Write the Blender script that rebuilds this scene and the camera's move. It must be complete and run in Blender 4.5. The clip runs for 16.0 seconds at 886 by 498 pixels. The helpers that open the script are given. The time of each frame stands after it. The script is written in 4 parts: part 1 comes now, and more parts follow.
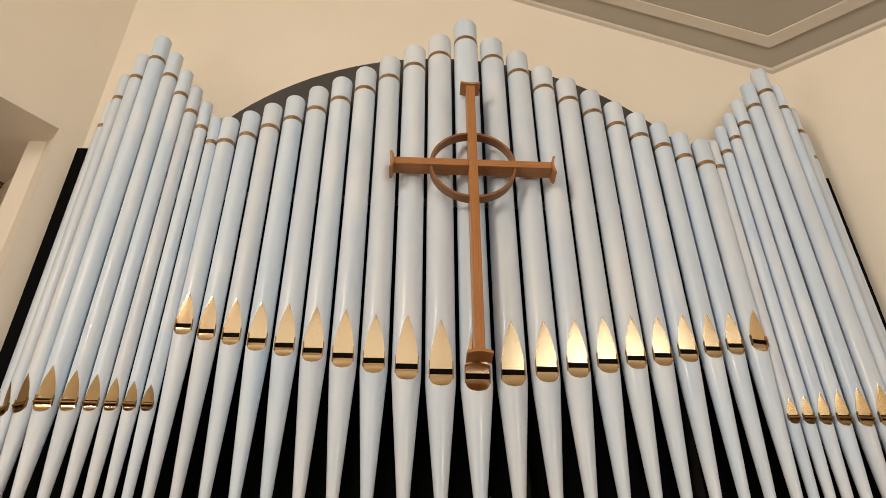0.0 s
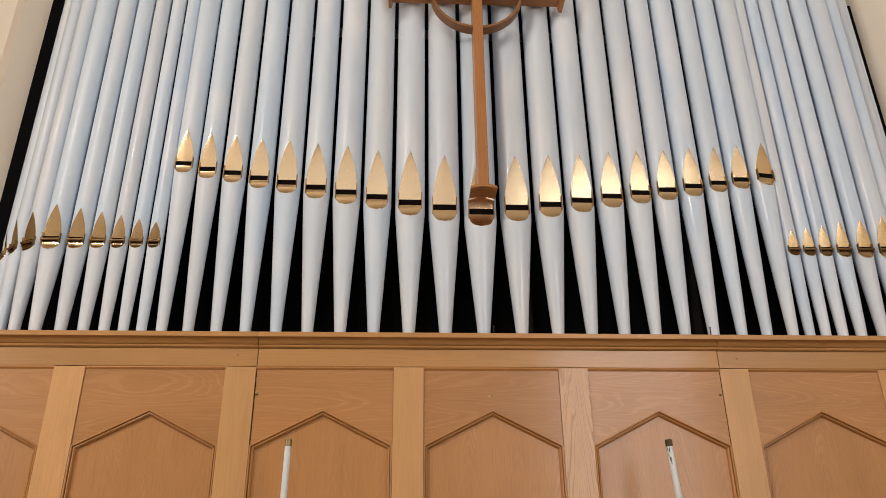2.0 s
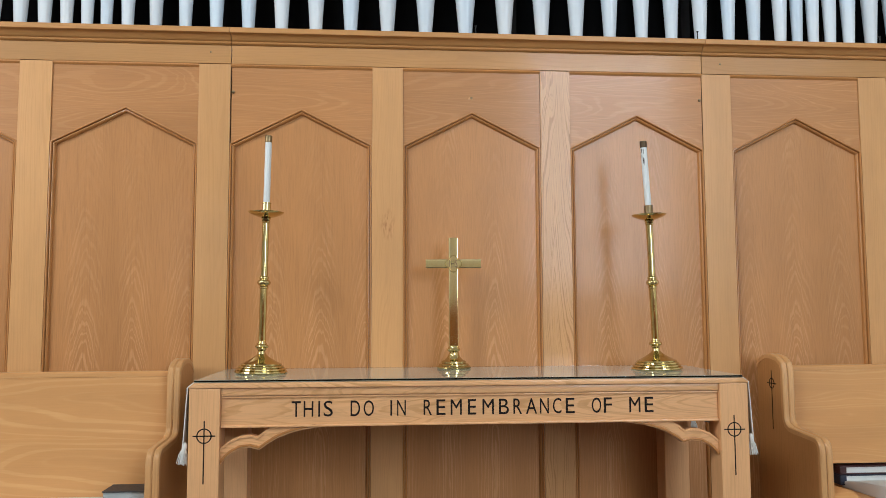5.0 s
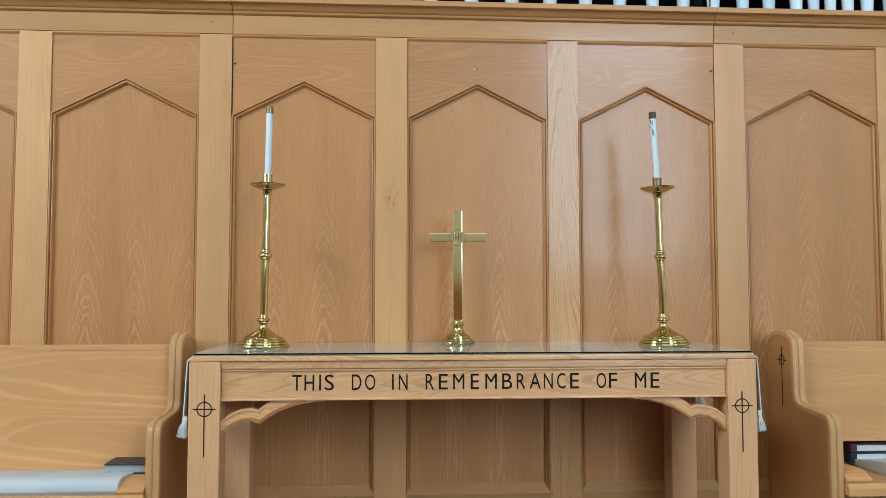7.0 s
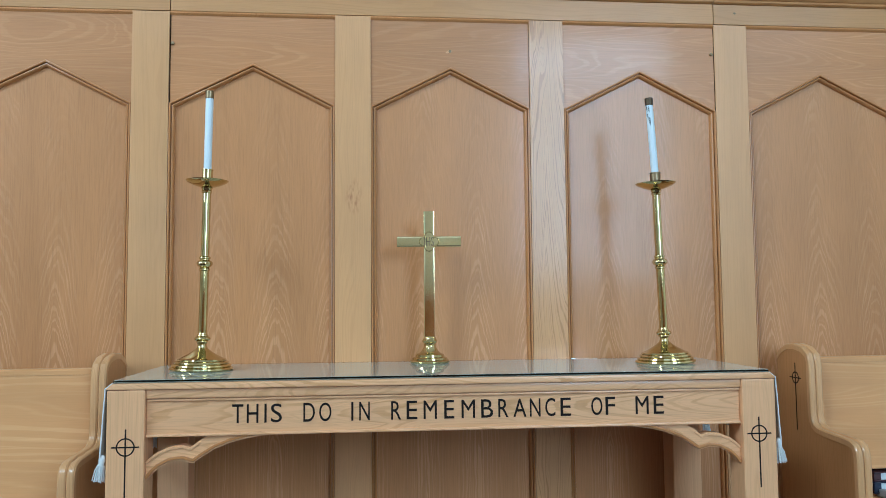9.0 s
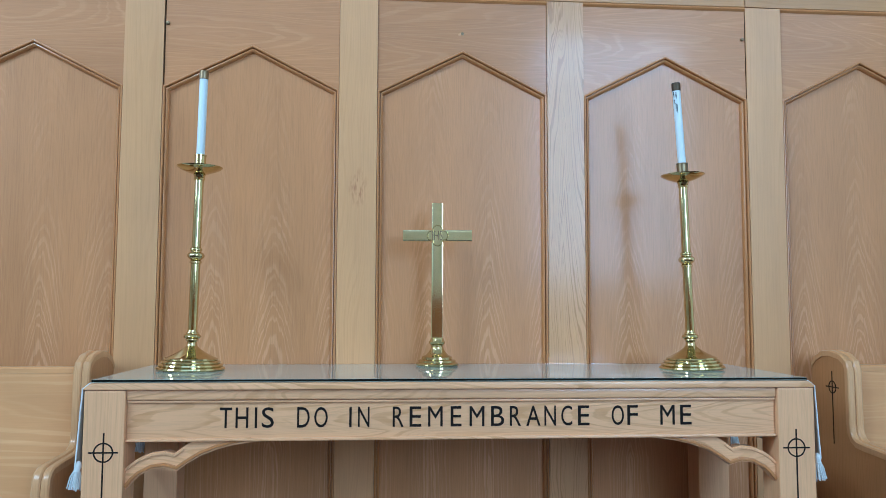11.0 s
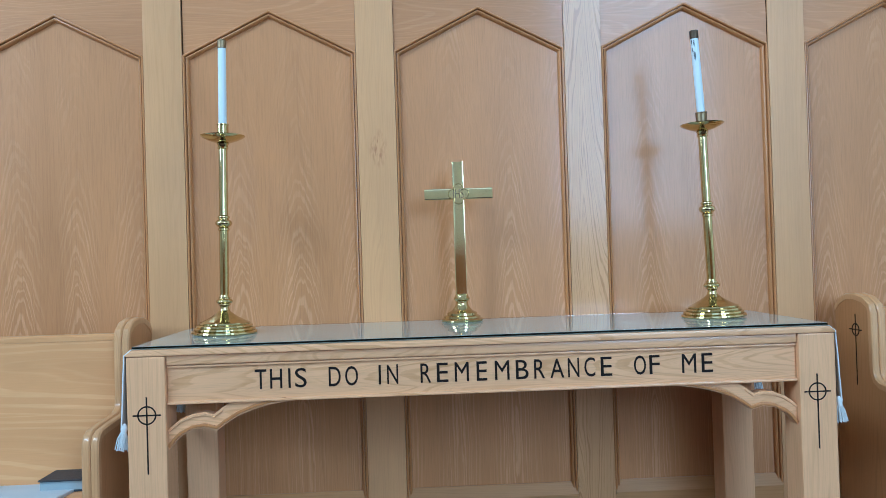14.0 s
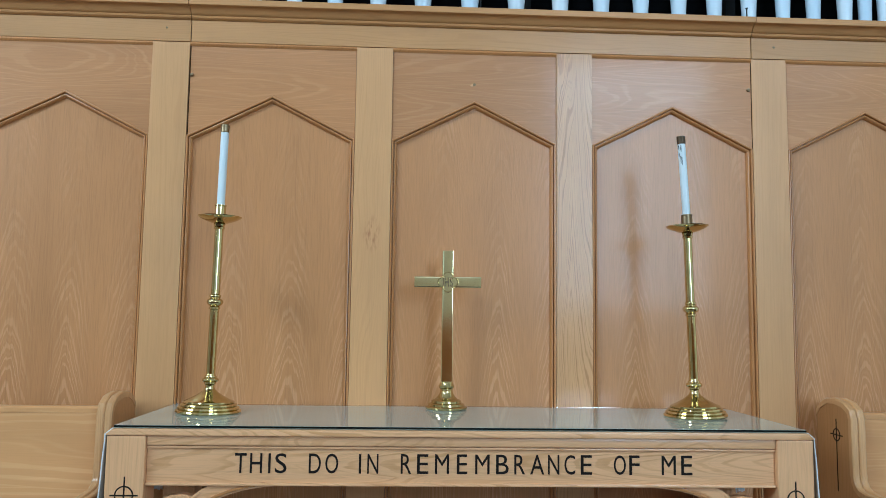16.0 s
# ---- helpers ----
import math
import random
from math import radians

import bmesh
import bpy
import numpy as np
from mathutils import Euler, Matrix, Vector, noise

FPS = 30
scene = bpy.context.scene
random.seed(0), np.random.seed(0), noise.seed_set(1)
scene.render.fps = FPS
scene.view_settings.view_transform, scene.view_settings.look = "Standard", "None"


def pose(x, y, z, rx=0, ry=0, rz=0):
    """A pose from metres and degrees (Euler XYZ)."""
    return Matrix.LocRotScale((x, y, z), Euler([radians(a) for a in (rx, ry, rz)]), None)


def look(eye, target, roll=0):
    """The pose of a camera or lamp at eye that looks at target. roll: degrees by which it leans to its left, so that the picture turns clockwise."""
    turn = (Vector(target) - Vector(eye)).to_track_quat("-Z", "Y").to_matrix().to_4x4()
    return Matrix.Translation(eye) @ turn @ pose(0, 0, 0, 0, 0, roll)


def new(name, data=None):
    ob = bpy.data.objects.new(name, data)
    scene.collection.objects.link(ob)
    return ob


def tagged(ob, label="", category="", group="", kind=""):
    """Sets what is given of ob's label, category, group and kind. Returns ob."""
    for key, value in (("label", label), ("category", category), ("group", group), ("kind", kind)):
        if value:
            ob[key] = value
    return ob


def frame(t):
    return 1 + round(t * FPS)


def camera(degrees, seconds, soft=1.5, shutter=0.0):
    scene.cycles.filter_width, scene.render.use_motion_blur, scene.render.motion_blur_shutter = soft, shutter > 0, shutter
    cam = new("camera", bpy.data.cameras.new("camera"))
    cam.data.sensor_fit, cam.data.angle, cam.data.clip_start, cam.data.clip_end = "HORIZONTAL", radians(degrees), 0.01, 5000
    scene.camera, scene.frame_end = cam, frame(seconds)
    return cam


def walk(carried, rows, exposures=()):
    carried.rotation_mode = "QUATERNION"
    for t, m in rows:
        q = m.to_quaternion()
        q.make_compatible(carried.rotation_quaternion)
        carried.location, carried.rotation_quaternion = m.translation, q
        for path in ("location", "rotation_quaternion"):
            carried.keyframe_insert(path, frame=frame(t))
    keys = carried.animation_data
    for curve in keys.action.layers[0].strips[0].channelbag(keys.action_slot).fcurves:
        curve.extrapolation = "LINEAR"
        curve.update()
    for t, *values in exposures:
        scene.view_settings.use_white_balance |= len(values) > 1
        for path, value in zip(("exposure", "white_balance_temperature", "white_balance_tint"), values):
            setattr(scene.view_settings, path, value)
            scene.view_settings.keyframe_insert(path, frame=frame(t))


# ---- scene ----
cam = camera(59.6, 16.0, soft=0.7)
PATH = [
    (0, (-0.318, 0.18, 1.13), (-0.223, 1.79, 2.313), -0.3),
    (0.5, (-0.316, 0.182, 1.126), (-0.221, 1.817, 2.274), -0.3),
    (1, (-0.316, 0.195, 1.125), (-0.221, 1.887, 2.189), -0.4),
    (1.5, (-0.318, 0.212, 1.121), (-0.227, 1.964, 2.082), -0.6),
    (2, (-0.319, 0.233, 1.105), (-0.222, 2.043, 1.95), -0.6),
    (2.5, (-0.307, 0.235, 1.103), (-0.2, 2.097, 1.825), -1.1),
    (3, (-0.307, 0.241, 1.082), (-0.189, 2.141, 1.696), -1.2),
    (3.5, (-0.312, 0.242, 1.064), (-0.19, 2.17, 1.581), -1.2),
    (4, (-0.319, 0.243, 1.047), (-0.191, 2.193, 1.475), -1.3),
    (4.5, (-0.317, 0.249, 1.045), (-0.172, 2.222, 1.343), -0.8),
    (5, (-0.32, 0.267, 1.034), (-0.163, 2.254, 1.198), -0.2),
    (5.2, (-0.323, 0.27, 1.032), (-0.162, 2.26, 1.164), -0.2),
    (7.5, (-0.282, 0.341, 1.017), (-0.164, 2.335, 1.127), -0.0),
    (8, (-0.308, 0.449, 1.025), (-0.144, 2.439, 1.14), -0.8),
    (8.5, (-0.299, 0.534, 1.021), (-0.095, 2.52, 1.142), -0.9),
    (9, (-0.246, 0.629, 1.019), (-0.062, 2.616, 1.159), -0.5),
    (9.2, (-0.227, 0.668, 1.017), (-0.065, 2.655, 1.17), -0.3),
    (11.3, (-0.216, 0.783, 1.001), (-0.069, 2.771, 1.154), 0.2),
    (11.5, (-0.214, 0.773, 1.011), (-0.051, 2.759, 1.179), 0.0),
    (12, (-0.209, 0.755, 1.013), (-0.064, 2.739, 1.222), -0.3),
    (12.5, (-0.218, 0.758, 1.013), (-0.111, 2.743, 1.235), -0.1),
    (13, (-0.218, 0.764, 1.01), (-0.126, 2.752, 1.214), -0.3),
    (13.5, (-0.207, 0.766, 1.02), (-0.134, 2.761, 1.137), -1.5),
    (14, (-0.208, 0.747, 1.026), (-0.131, 2.746, 1.047), -1.8),
    (14.5, (-0.209, 0.73, 1.058), (-0.142, 2.729, 1.049), -1.4),
    (15, (-0.202, 0.718, 1.08), (-0.151, 2.717, 1.132), -0.8),
    (15.5, (-0.199, 0.706, 1.082), (-0.132, 2.699, 1.24), 0.5),
    (16, (-0.195, 0.708, 1.082), (-0.102, 2.696, 1.275), 0.8),
]
EXPOSURES = [
    (0.0, -0.28, 7480, 13), (1.5, -0.29, 7250, 16), (3.0, -0.26, 6580, 14), (4.0, -0.12, 6340, 15), (4.5, -0.10, 6190, 14), (5.0, 0.08, 5760, 4), (5.2, 0.08, 5660, 3),
    (7.5, 0.16, 4820, -7), (9.0, 0.15, 4370, -8), (11.5, 0.18, 3980, -7), (12.0, 0.12, 4160, -6), (12.5, 0.06, 4300, -7), (13.0, 0.08, 4240, -8), (13.5, 0.17, 4080, -8), (14.5, 0.24, 3990, -6), (15.5, 0.17, 4030, -8), (16.0, 0.04, 4500, -8),
]
walk(cam, [(t, look(eye, target, roll)) for t, eye, target, roll in PATH], EXPOSURES)

# ---- world and lights ----
world = bpy.data.worlds.new("world")
scene.world = world
world.use_nodes = True
wn = world.node_tree
sky = wn.nodes.new("ShaderNodeTexSky")
sky.sky_type, sky.sun_disc = "NISHITA", False
sky.sun_elevation, sky.sun_rotation = radians(38), radians(120)
wn.links.new(sky.outputs[0], wn.nodes["Background"].inputs[0])
wn.nodes["Background"].inputs[1].default_value = 0.08


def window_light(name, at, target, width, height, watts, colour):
    """An area lamp set in one opening of the walls, as daylight."""
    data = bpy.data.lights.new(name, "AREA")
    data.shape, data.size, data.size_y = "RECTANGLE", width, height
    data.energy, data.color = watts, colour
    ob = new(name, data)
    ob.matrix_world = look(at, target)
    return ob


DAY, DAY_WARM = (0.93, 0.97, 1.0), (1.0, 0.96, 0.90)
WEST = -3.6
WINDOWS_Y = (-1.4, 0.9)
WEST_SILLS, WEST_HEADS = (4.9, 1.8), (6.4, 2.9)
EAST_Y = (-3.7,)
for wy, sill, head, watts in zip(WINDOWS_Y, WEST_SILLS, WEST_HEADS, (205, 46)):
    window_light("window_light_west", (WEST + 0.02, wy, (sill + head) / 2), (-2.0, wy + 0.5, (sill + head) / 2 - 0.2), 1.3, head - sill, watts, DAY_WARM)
# Weak extra light on the unseen east side, added to balance the pipes.
window_light("added_light_east", (4.93, -3.7, 4.55), (4.0, -3.25, 4.3), 1.8, 1.05, 12, DAY)
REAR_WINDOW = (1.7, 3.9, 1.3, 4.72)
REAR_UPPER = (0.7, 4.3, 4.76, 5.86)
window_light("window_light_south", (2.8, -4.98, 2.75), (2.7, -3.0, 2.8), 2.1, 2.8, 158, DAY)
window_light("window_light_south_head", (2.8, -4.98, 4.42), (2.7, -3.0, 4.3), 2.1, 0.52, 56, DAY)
# Added low opening, out of view, so the brass cross reflects something bright.
REAR_LOW = (-3.5, -2.0, 0.0, 2.7)
window_light("added_light_south_low", (-2.75, -4.98, 1.95), (-2.7, -3.0, 1.95), 1.4, 1.4, 4, DAY)
# Unseen wide light added above the window to brighten the right-hand gilt lips.
window_light("added_light_south_upper", (2.5, -4.97, 5.3), (2.45, -3.0, 5.2), 3.5, 1.05, 9, DAY)
# Dim high opening, made up for the gold reflection in the left lips.
REAR_HIGH_LEFT = (-3.3, 0.3, 4.5, 5.9)
window_light("added_light_south_left", (-1.5, -4.97, 5.2), (-1.45, -3.0, 5.1), 3.5, 1.35, 14, DAY_WARM)

# ---- materials ----


def principled(name, colour=(0.5, 0.5, 0.5), rough=0.5, metal=0.0, coat=0.0):
    m = bpy.data.materials.new(name)
    m.use_nodes = True
    b = m.node_tree.nodes["Principled BSDF"]
    b.inputs["Base Color"].default_value = (*colour, 1)
    b.inputs["Roughness"].default_value = rough
    b.inputs["Metallic"].default_value = metal
    b.inputs["Coat Weight"].default_value = coat
    b.inputs["Coat Roughness"].default_value = 0.11
    return m, m.node_tree, b


def math_node(nt, op, a, b=None):
    n = nt.nodes.new("ShaderNodeMath")
    n.operation = op
    for i, v in enumerate((a, b)):
        if v is None:
            continue
        if isinstance(v, (int, float)):
            n.inputs[i].default_value = v
        else:
            nt.links.new(v, n.inputs[i])
    return n.outputs[0]


def local_coords(nt, scale, shift=0.0):
    """Object coordinates, moved by the object's own random number so that no two pieces look alike."""
    tc = nt.nodes.new("ShaderNodeTexCoord")
    info = nt.nodes.new("ShaderNodeObjectInfo")
    mp = nt.nodes.new("ShaderNodeMapping")
    add = nt.nodes.new("ShaderNodeVectorMath")
    add.operation = "ADD"
    comb = nt.nodes.new("ShaderNodeCombineXYZ")
    for i, k in enumerate((7.3, 3.1, 11.7)):
        nt.links.new(math_node(nt, "MULTIPLY", info.outputs["Random"], k), comb.inputs[i])
    nt.links.new(tc.outputs["Object"], add.inputs[0])
    nt.links.new(comb.outputs[0], add.inputs[1])
    nt.links.new(add.outputs[0], mp.inputs["Vector"])
    mp.inputs["Scale"].default_value = scale
    mp.inputs["Location"].default_value = (shift, shift * 0.7, shift * 1.3)
    return mp.outputs[0], info.outputs["Random"]


def noise_tex(nt, vector, scale=1.0, detail=3.0, rough=0.5, distortion=0.0):
    n = nt.nodes.new("ShaderNodeTexNoise")
    n.inputs["Scale"].default_value, n.inputs["Detail"].default_value = scale, detail
    n.inputs["Roughness"].default_value, n.inputs["Distortion"].default_value = rough, distortion
    nt.links.new(vector, n.inputs["Vector"])
    return n.outputs["Fac"]


def ramp(nt, fac, stops):
    r = nt.nodes.new("ShaderNodeValToRGB")
    r.color_ramp.elements[0].position, r.color_ramp.elements[0].color = stops[0][0], (*stops[0][1], 1)
    r.color_ramp.elements[1].position, r.color_ramp.elements[1].color = stops[-1][0], (*stops[-1][1], 1)
    for p, c in stops[1:-1]:
        r.color_ramp.elements.new(p).color = (*c, 1)
    nt.links.new(fac, r.inputs[0])
    return r.outputs[0]


def mix_colour(nt, fac, a, b, kind="MIX"):
    n = nt.nodes.new("ShaderNodeMix")
    n.data_type, n.blend_type = "RGBA", kind
    for sock, v in ((n.inputs["Factor"], fac), (n.inputs["A"], a), (n.inputs["B"], b)):
        if isinstance(v, (int, float)):
            sock.default_value = v
        elif isinstance(v, tuple):
            sock.default_value = (*v, 1)
        else:
            nt.links.new(v, sock)
    return n.outputs["Result"]


def bump(nt, bsdf, height, strength, distance):
    n = nt.nodes.new("ShaderNodeBump")
    n.inputs["Strength"].default_value, n.inputs["Distance"].default_value = strength, distance
    nt.links.new(height, n.inputs["Height"])
    nt.links.new(n.outputs[0], bsdf.inputs["Normal"])


def wood(name, ground, line, axis="z", period=0.008, slope=0.05, fold=0.24, heart=0.0, contrast=0.6, rough=0.36, waver=1.0, figure=False, grit=0.24):
    """Sawn softwood: growth rings cut by the face of the board, so that pointed arches stand where the heart runs
    out of the face and straight lines elsewhere. period: ring width; slope: how fast the heart leaves the face;
    fold: distance between hearts; heart: how far off the heart lies; grit: strength of the fine fibres."""
    m, nt, b = principled(name, ground, rough, 0, 0.20)
    b.inputs["Specular IOR Level"].default_value = 0.32
    tc, info = nt.nodes.new("ShaderNodeTexCoord"), nt.nodes.new("ShaderNodeObjectInfo")
    sep = nt.nodes.new("ShaderNodeSeparateXYZ")
    nt.links.new(tc.outputs["Object"], sep.inputs[0])
    rnd = info.outputs["Random"]
    x, y, z = sep.outputs
    a, c = (z, math_node(nt, "ADD", x, y)) if axis == "z" else (x, math_node(nt, "ADD", z, y))
    along = math_node(nt, "ADD", a, math_node(nt, "MULTIPLY", rnd, 3.7))
    across = math_node(nt, "ADD", c, math_node(nt, "MULTIPLY", rnd, 9.1))

    def stretched(u, v, detail=2.0, roughness=0.5):
        comb = nt.nodes.new("ShaderNodeCombineXYZ")
        nt.links.new(math_node(nt, "MULTIPLY", across, u), comb.inputs[0])
        nt.links.new(math_node(nt, "MULTIPLY", along, v), comb.inputs[1])
        return noise_tex(nt, comb.outputs[0], 1.0, detail, roughness)

    slow, quick = stretched(7.0, 1.1), stretched(70.0, 9.0)
    sway = math_node(nt, "MULTIPLY", math_node(nt, "SUBTRACT", slow, 0.5), 0.05 * waver)
    folded = math_node(nt, "PINGPONG", math_node(nt, "ADD", across, sway), fold / 2) if fold else across
    side = math_node(nt, "ADD", folded, heart)
    if figure:
        # the heart runs out of the face in one stretch of the board only; above it the grain is straight
        low = math_node(nt, "SUBTRACT", a, math_node(nt, "MULTIPLY", rnd, 0.16))
        run = math_node(nt, "MAXIMUM", math_node(nt, "SUBTRACT", low, 0.50), 0.0)
        deep = math_node(nt, "ADD", math_node(nt, "MULTIPLY", run, slope), math_node(nt, "MULTIPLY", slow, 0.05 * waver))
        bend = 1.45
        rad = math_node(nt, "ADD", math_node(nt, "POWER", math_node(nt, "ABSOLUTE", side), bend), math_node(nt, "POWER", math_node(nt, "ABSOLUTE", deep), bend))
        rad = math_node(nt, "POWER", rad, 1 / bend)
    else:
        run = math_node(nt, "PINGPONG", along, 1.4)
        deep = math_node(nt, "ADD", math_node(nt, "MULTIPLY", run, slope), math_node(nt, "MULTIPLY", slow, 0.05 * waver))
        rad = math_node(nt, "SQRT", math_node(nt, "ADD", math_node(nt, "MULTIPLY", side, side), math_node(nt, "MULTIPLY", deep, deep)))
    rad = math_node(nt, "ADD", rad, math_node(nt, "MULTIPLY", quick, (0.0085 if figure else 0.0022) * waver))
    ring = nt.nodes.new("ShaderNodeTexNoise")
    ring.noise_dimensions = "1D"
    ring.inputs["Scale"].default_value, ring.inputs["Detail"].default_value, ring.inputs["Roughness"].default_value = 1.0, 1.5, 0.55
    nt.links.new(math_node(nt, "MULTIPLY", rad, 1.0 / period), ring.inputs["W"])
    edge = nt.nodes.new("ShaderNodeMapRange")
    edge.interpolation_type = "SMOOTHSTEP"
    edge.inputs["From Min"].default_value, edge.inputs["From Max"].default_value = (0.46, 0.66) if figure else (0.47, 0.68)
    nt.links.new(ring.outputs["Fac"], edge.inputs["Value"])
    lines = edge.outputs[0]
    gf = {"x": (9, 330, 330), "z": (330, 330, 9)}[axis]
    vf, _ = local_coords(nt, gf, 3.0)
    fibre = noise_tex(nt, vf, 1.0, 3.5, 0.7)
    gc = {"x": (9.0, 150, 150), "z": (150, 150, 9.0)}[axis]
    vc, _ = local_coords(nt, gc, 5.0)
    broken = math_node(nt, "ADD", math_node(nt, "MULTIPLY", noise_tex(nt, vc, 1.0, 1.0, 0.5), 1.6), 0.2)
    lines = math_node(nt, "MULTIPLY", lines, broken)
    fade = math_node(nt, "MULTIPLY", lines, math_node(nt, "MULTIPLY", math_node(nt, "POWER", slow, 1.4), contrast * 2.6))
    nt.nodes[-1].use_clamp = True
    if figure:
        # strongest low on the board, with wisps higher up
        zone = math_node(nt, "MULTIPLY", math_node(nt, "SUBTRACT", 1.34, a), 2.4)
        nt.nodes[-1].use_clamp = True
        wisp = nt.nodes.new("ShaderNodeMapRange")
        wisp.inputs["From Min"].default_value, wisp.inputs["From Max"].default_value = 0.50, 0.72
        nt.links.new(stretched(9.0, 4.0), wisp.inputs["Value"])
        # the arches stand apart, with nearly plain wood between them
        core = nt.nodes.new("ShaderNodeMapRange")
        core.inputs["From Min"].default_value, core.inputs["From Max"].default_value = fold * 0.40, fold * 0.16
        core.inputs["To Min"].default_value = 0.12
        nt.links.new(side, core.inputs["Value"])
        fade = math_node(nt, "MULTIPLY", fade, core.outputs[0])
        fade = math_node(nt, "MULTIPLY", fade, math_node(nt, "ADD", math_node(nt, "MULTIPLY", zone, 0.80), math_node(nt, "ADD", math_node(nt, "MULTIPLY", wisp.outputs[0], 0.45), 0.12)))
        nt.nodes[-1].use_clamp = True
    col = mix_colour(nt, fade, ground, line)
    # pale and dark clouds in the varnish, and fine fibres
    cloud = nt.nodes.new("ShaderNodeMapRange")
    cloud.inputs["From Min"].default_value, cloud.inputs["From Max"].default_value = 0.30, 0.75
    nt.links.new(stretched(16.0, 5.0, 3.0, 0.55), cloud.inputs["Value"])
    col = mix_colour(nt, math_node(nt, "MULTIPLY", cloud.outputs[0], 0.30), col, tuple(min(1.0, k * 1.22) for k in ground))
    dark = tuple(k * 0.66 for k in ground)
    fib = nt.nodes.new("ShaderNodeMapRange")
    fib.inputs["From Min"].default_value, fib.inputs["From Max"].default_value = 0.46, 0.76
    fib.inputs["To Max"].default_value = grit
    nt.links.new(fibre, fib.inputs["Value"])
    col = mix_colour(nt, fib.outputs[0], col, dark)
    tone = nt.nodes.new("ShaderNodeHueSaturation")
    nt.links.new(col, tone.inputs["Color"])
    val = math_node(nt, "ADD", math_node(nt, "MULTIPLY", rnd, 0.10), 0.93)
    nt.links.new(math_node(nt, "ADD", val, math_node(nt, "MULTIPLY", math_node(nt, "SUBTRACT", slow, 0.5), 0.34)), tone.inputs["Value"])
    nt.links.new(tone.outputs[0], b.inputs["Base Color"])
    nt.links.new(math_node(nt, "ADD", math_node(nt, "MULTIPLY", fibre, 0.16), rough - 0.08), b.inputs["Roughness"])
    bump(nt, b, math_node(nt, "ADD", fibre, math_node(nt, "MULTIPLY", lines, 0.5)), 0.07, 0.002)
    return m


PANEL_G, PANEL_L = (0.500, 0.237, 0.085), (0.626, 0.334, 0.150)
STILE_G, STILE_L = (0.625, 0.342, 0.139), (0.47, 0.226, 0.077)
TABLE_G, TABLE_L = (0.745, 0.422, 0.200), (0.57, 0.30, 0.115)
wood_panel = wood("wood_panel", PANEL_G, PANEL_L, "z", 0.0050, 0.15, 0.17, 0.0, 1.25, figure=True, grit=0.52)
wood_spandrel = wood("wood_spandrel", (0.470, 0.221, 0.080), (0.59, 0.315, 0.13), "x", 0.0042, 0.06, 0.14, 0.0, 0.36, waver=1.8, grit=0.40)
wood_stile = wood("wood_stile", STILE_G, STILE_L, "z", 0.0046, 0.03, 0.30, 0.02, 0.18, 0.34, 1.8)
wood_knotty = wood("wood_figured_stile", STILE_G, (0.396, 0.182, 0.060), "z", 0.0023, 0.05, 0.16, 0.0, 0.85, 0.30, 2.0)


def knotted(material, x, z, wide, high):
    """Adds a small reddish knot with torn streaks to a board's colour, about a point of the wall."""
    nt = material.node_tree
    b = nt.nodes["Principled BSDF"]
    old = b.inputs["Base Color"].links[0].from_socket
    tc, mp = nt.nodes.new("ShaderNodeTexCoord"), nt.nodes.new("ShaderNodeMapping")
    mp.vector_type = "TEXTURE"
    mp.inputs["Location"].default_value = (x, 2.985, z)
    mp.inputs["Scale"].default_value = (wide, 1.0, high)
    nt.links.new(tc.outputs["Object"], mp.inputs["Vector"])
    far = nt.nodes.new("ShaderNodeVectorMath")
    far.operation = "LENGTH"
    nt.links.new(mp.outputs[0], far.inputs[0])
    near = nt.nodes.new("ShaderNodeMapRange")
    near.inputs["From Min"].default_value, near.inputs["From Max"].default_value = 1.0, 0.35
    nt.links.new(far.outputs["Value"], near.inputs["Value"])
    vs, _ = local_coords(nt, (120, 20, 24), 1.7)
    torn = nt.nodes.new("ShaderNodeMapRange")
    torn.inputs["From Min"].default_value, torn.inputs["From Max"].default_value = 0.47, 0.62
    nt.links.new(noise_tex(nt, vs, 1.0, 2, 0.6), torn.inputs["Value"])
    fac = math_node(nt, "MULTIPLY", near.outputs[0], torn.outputs[0])
    nt.links.new(mix_colour(nt, math_node(nt, "MULTIPLY", fac, 0.62), old, (0.330, 0.113, 0.039)), b.inputs["Base Color"])
    return material


wood_stile_knot = knotted(wood("wood_stile_with_knot", STILE_G, STILE_L, "z", 0.0046, 0.03, 0.30, 0.02, 0.18, 0.34, 1.8), -0.300, 1.345, 0.030, 0.062)
wood_rail = wood("wood_rail", (0.501, 0.262, 0.093), (0.374, 0.173, 0.053), "x", 0.0042, 0.03, 0.22, 0.01, 0.30, 0.34, 1.8)
wood_cornice = wood("wood_cornice", (0.506, 0.258, 0.088), (0.363, 0.163, 0.050), "x", 0.004, 0.02, 0.2, 0.01, 0.35, 0.34)
wood_mould = wood("wood_moulding", (0.495, 0.227, 0.073), (0.363, 0.153, 0.045), "z", 0.004, 0.02, 0.2, 0.02, 0.3, 0.30)
wood_table_v = wood("wood_table_upright", TABLE_G, TABLE_L, "z", 0.0042, 0.03, 0.20, 0.02, 0.28, 0.34, 1.8, grit=0.36)
wood_table_h = wood("wood_table_level", TABLE_G, TABLE_L, "x", 0.0030, 0.06, 0.12, 0.004, 0.75, 0.34, 2.0, grit=0.46)
wood_pew_h = wood("wood_pew_back", (0.625, 0.325, 0.122), (0.74, 0.445, 0.20), "x", 0.0085, 0.06, 0.20, 0.0, 0.42, 0.34, 1.6, grit=0.16)
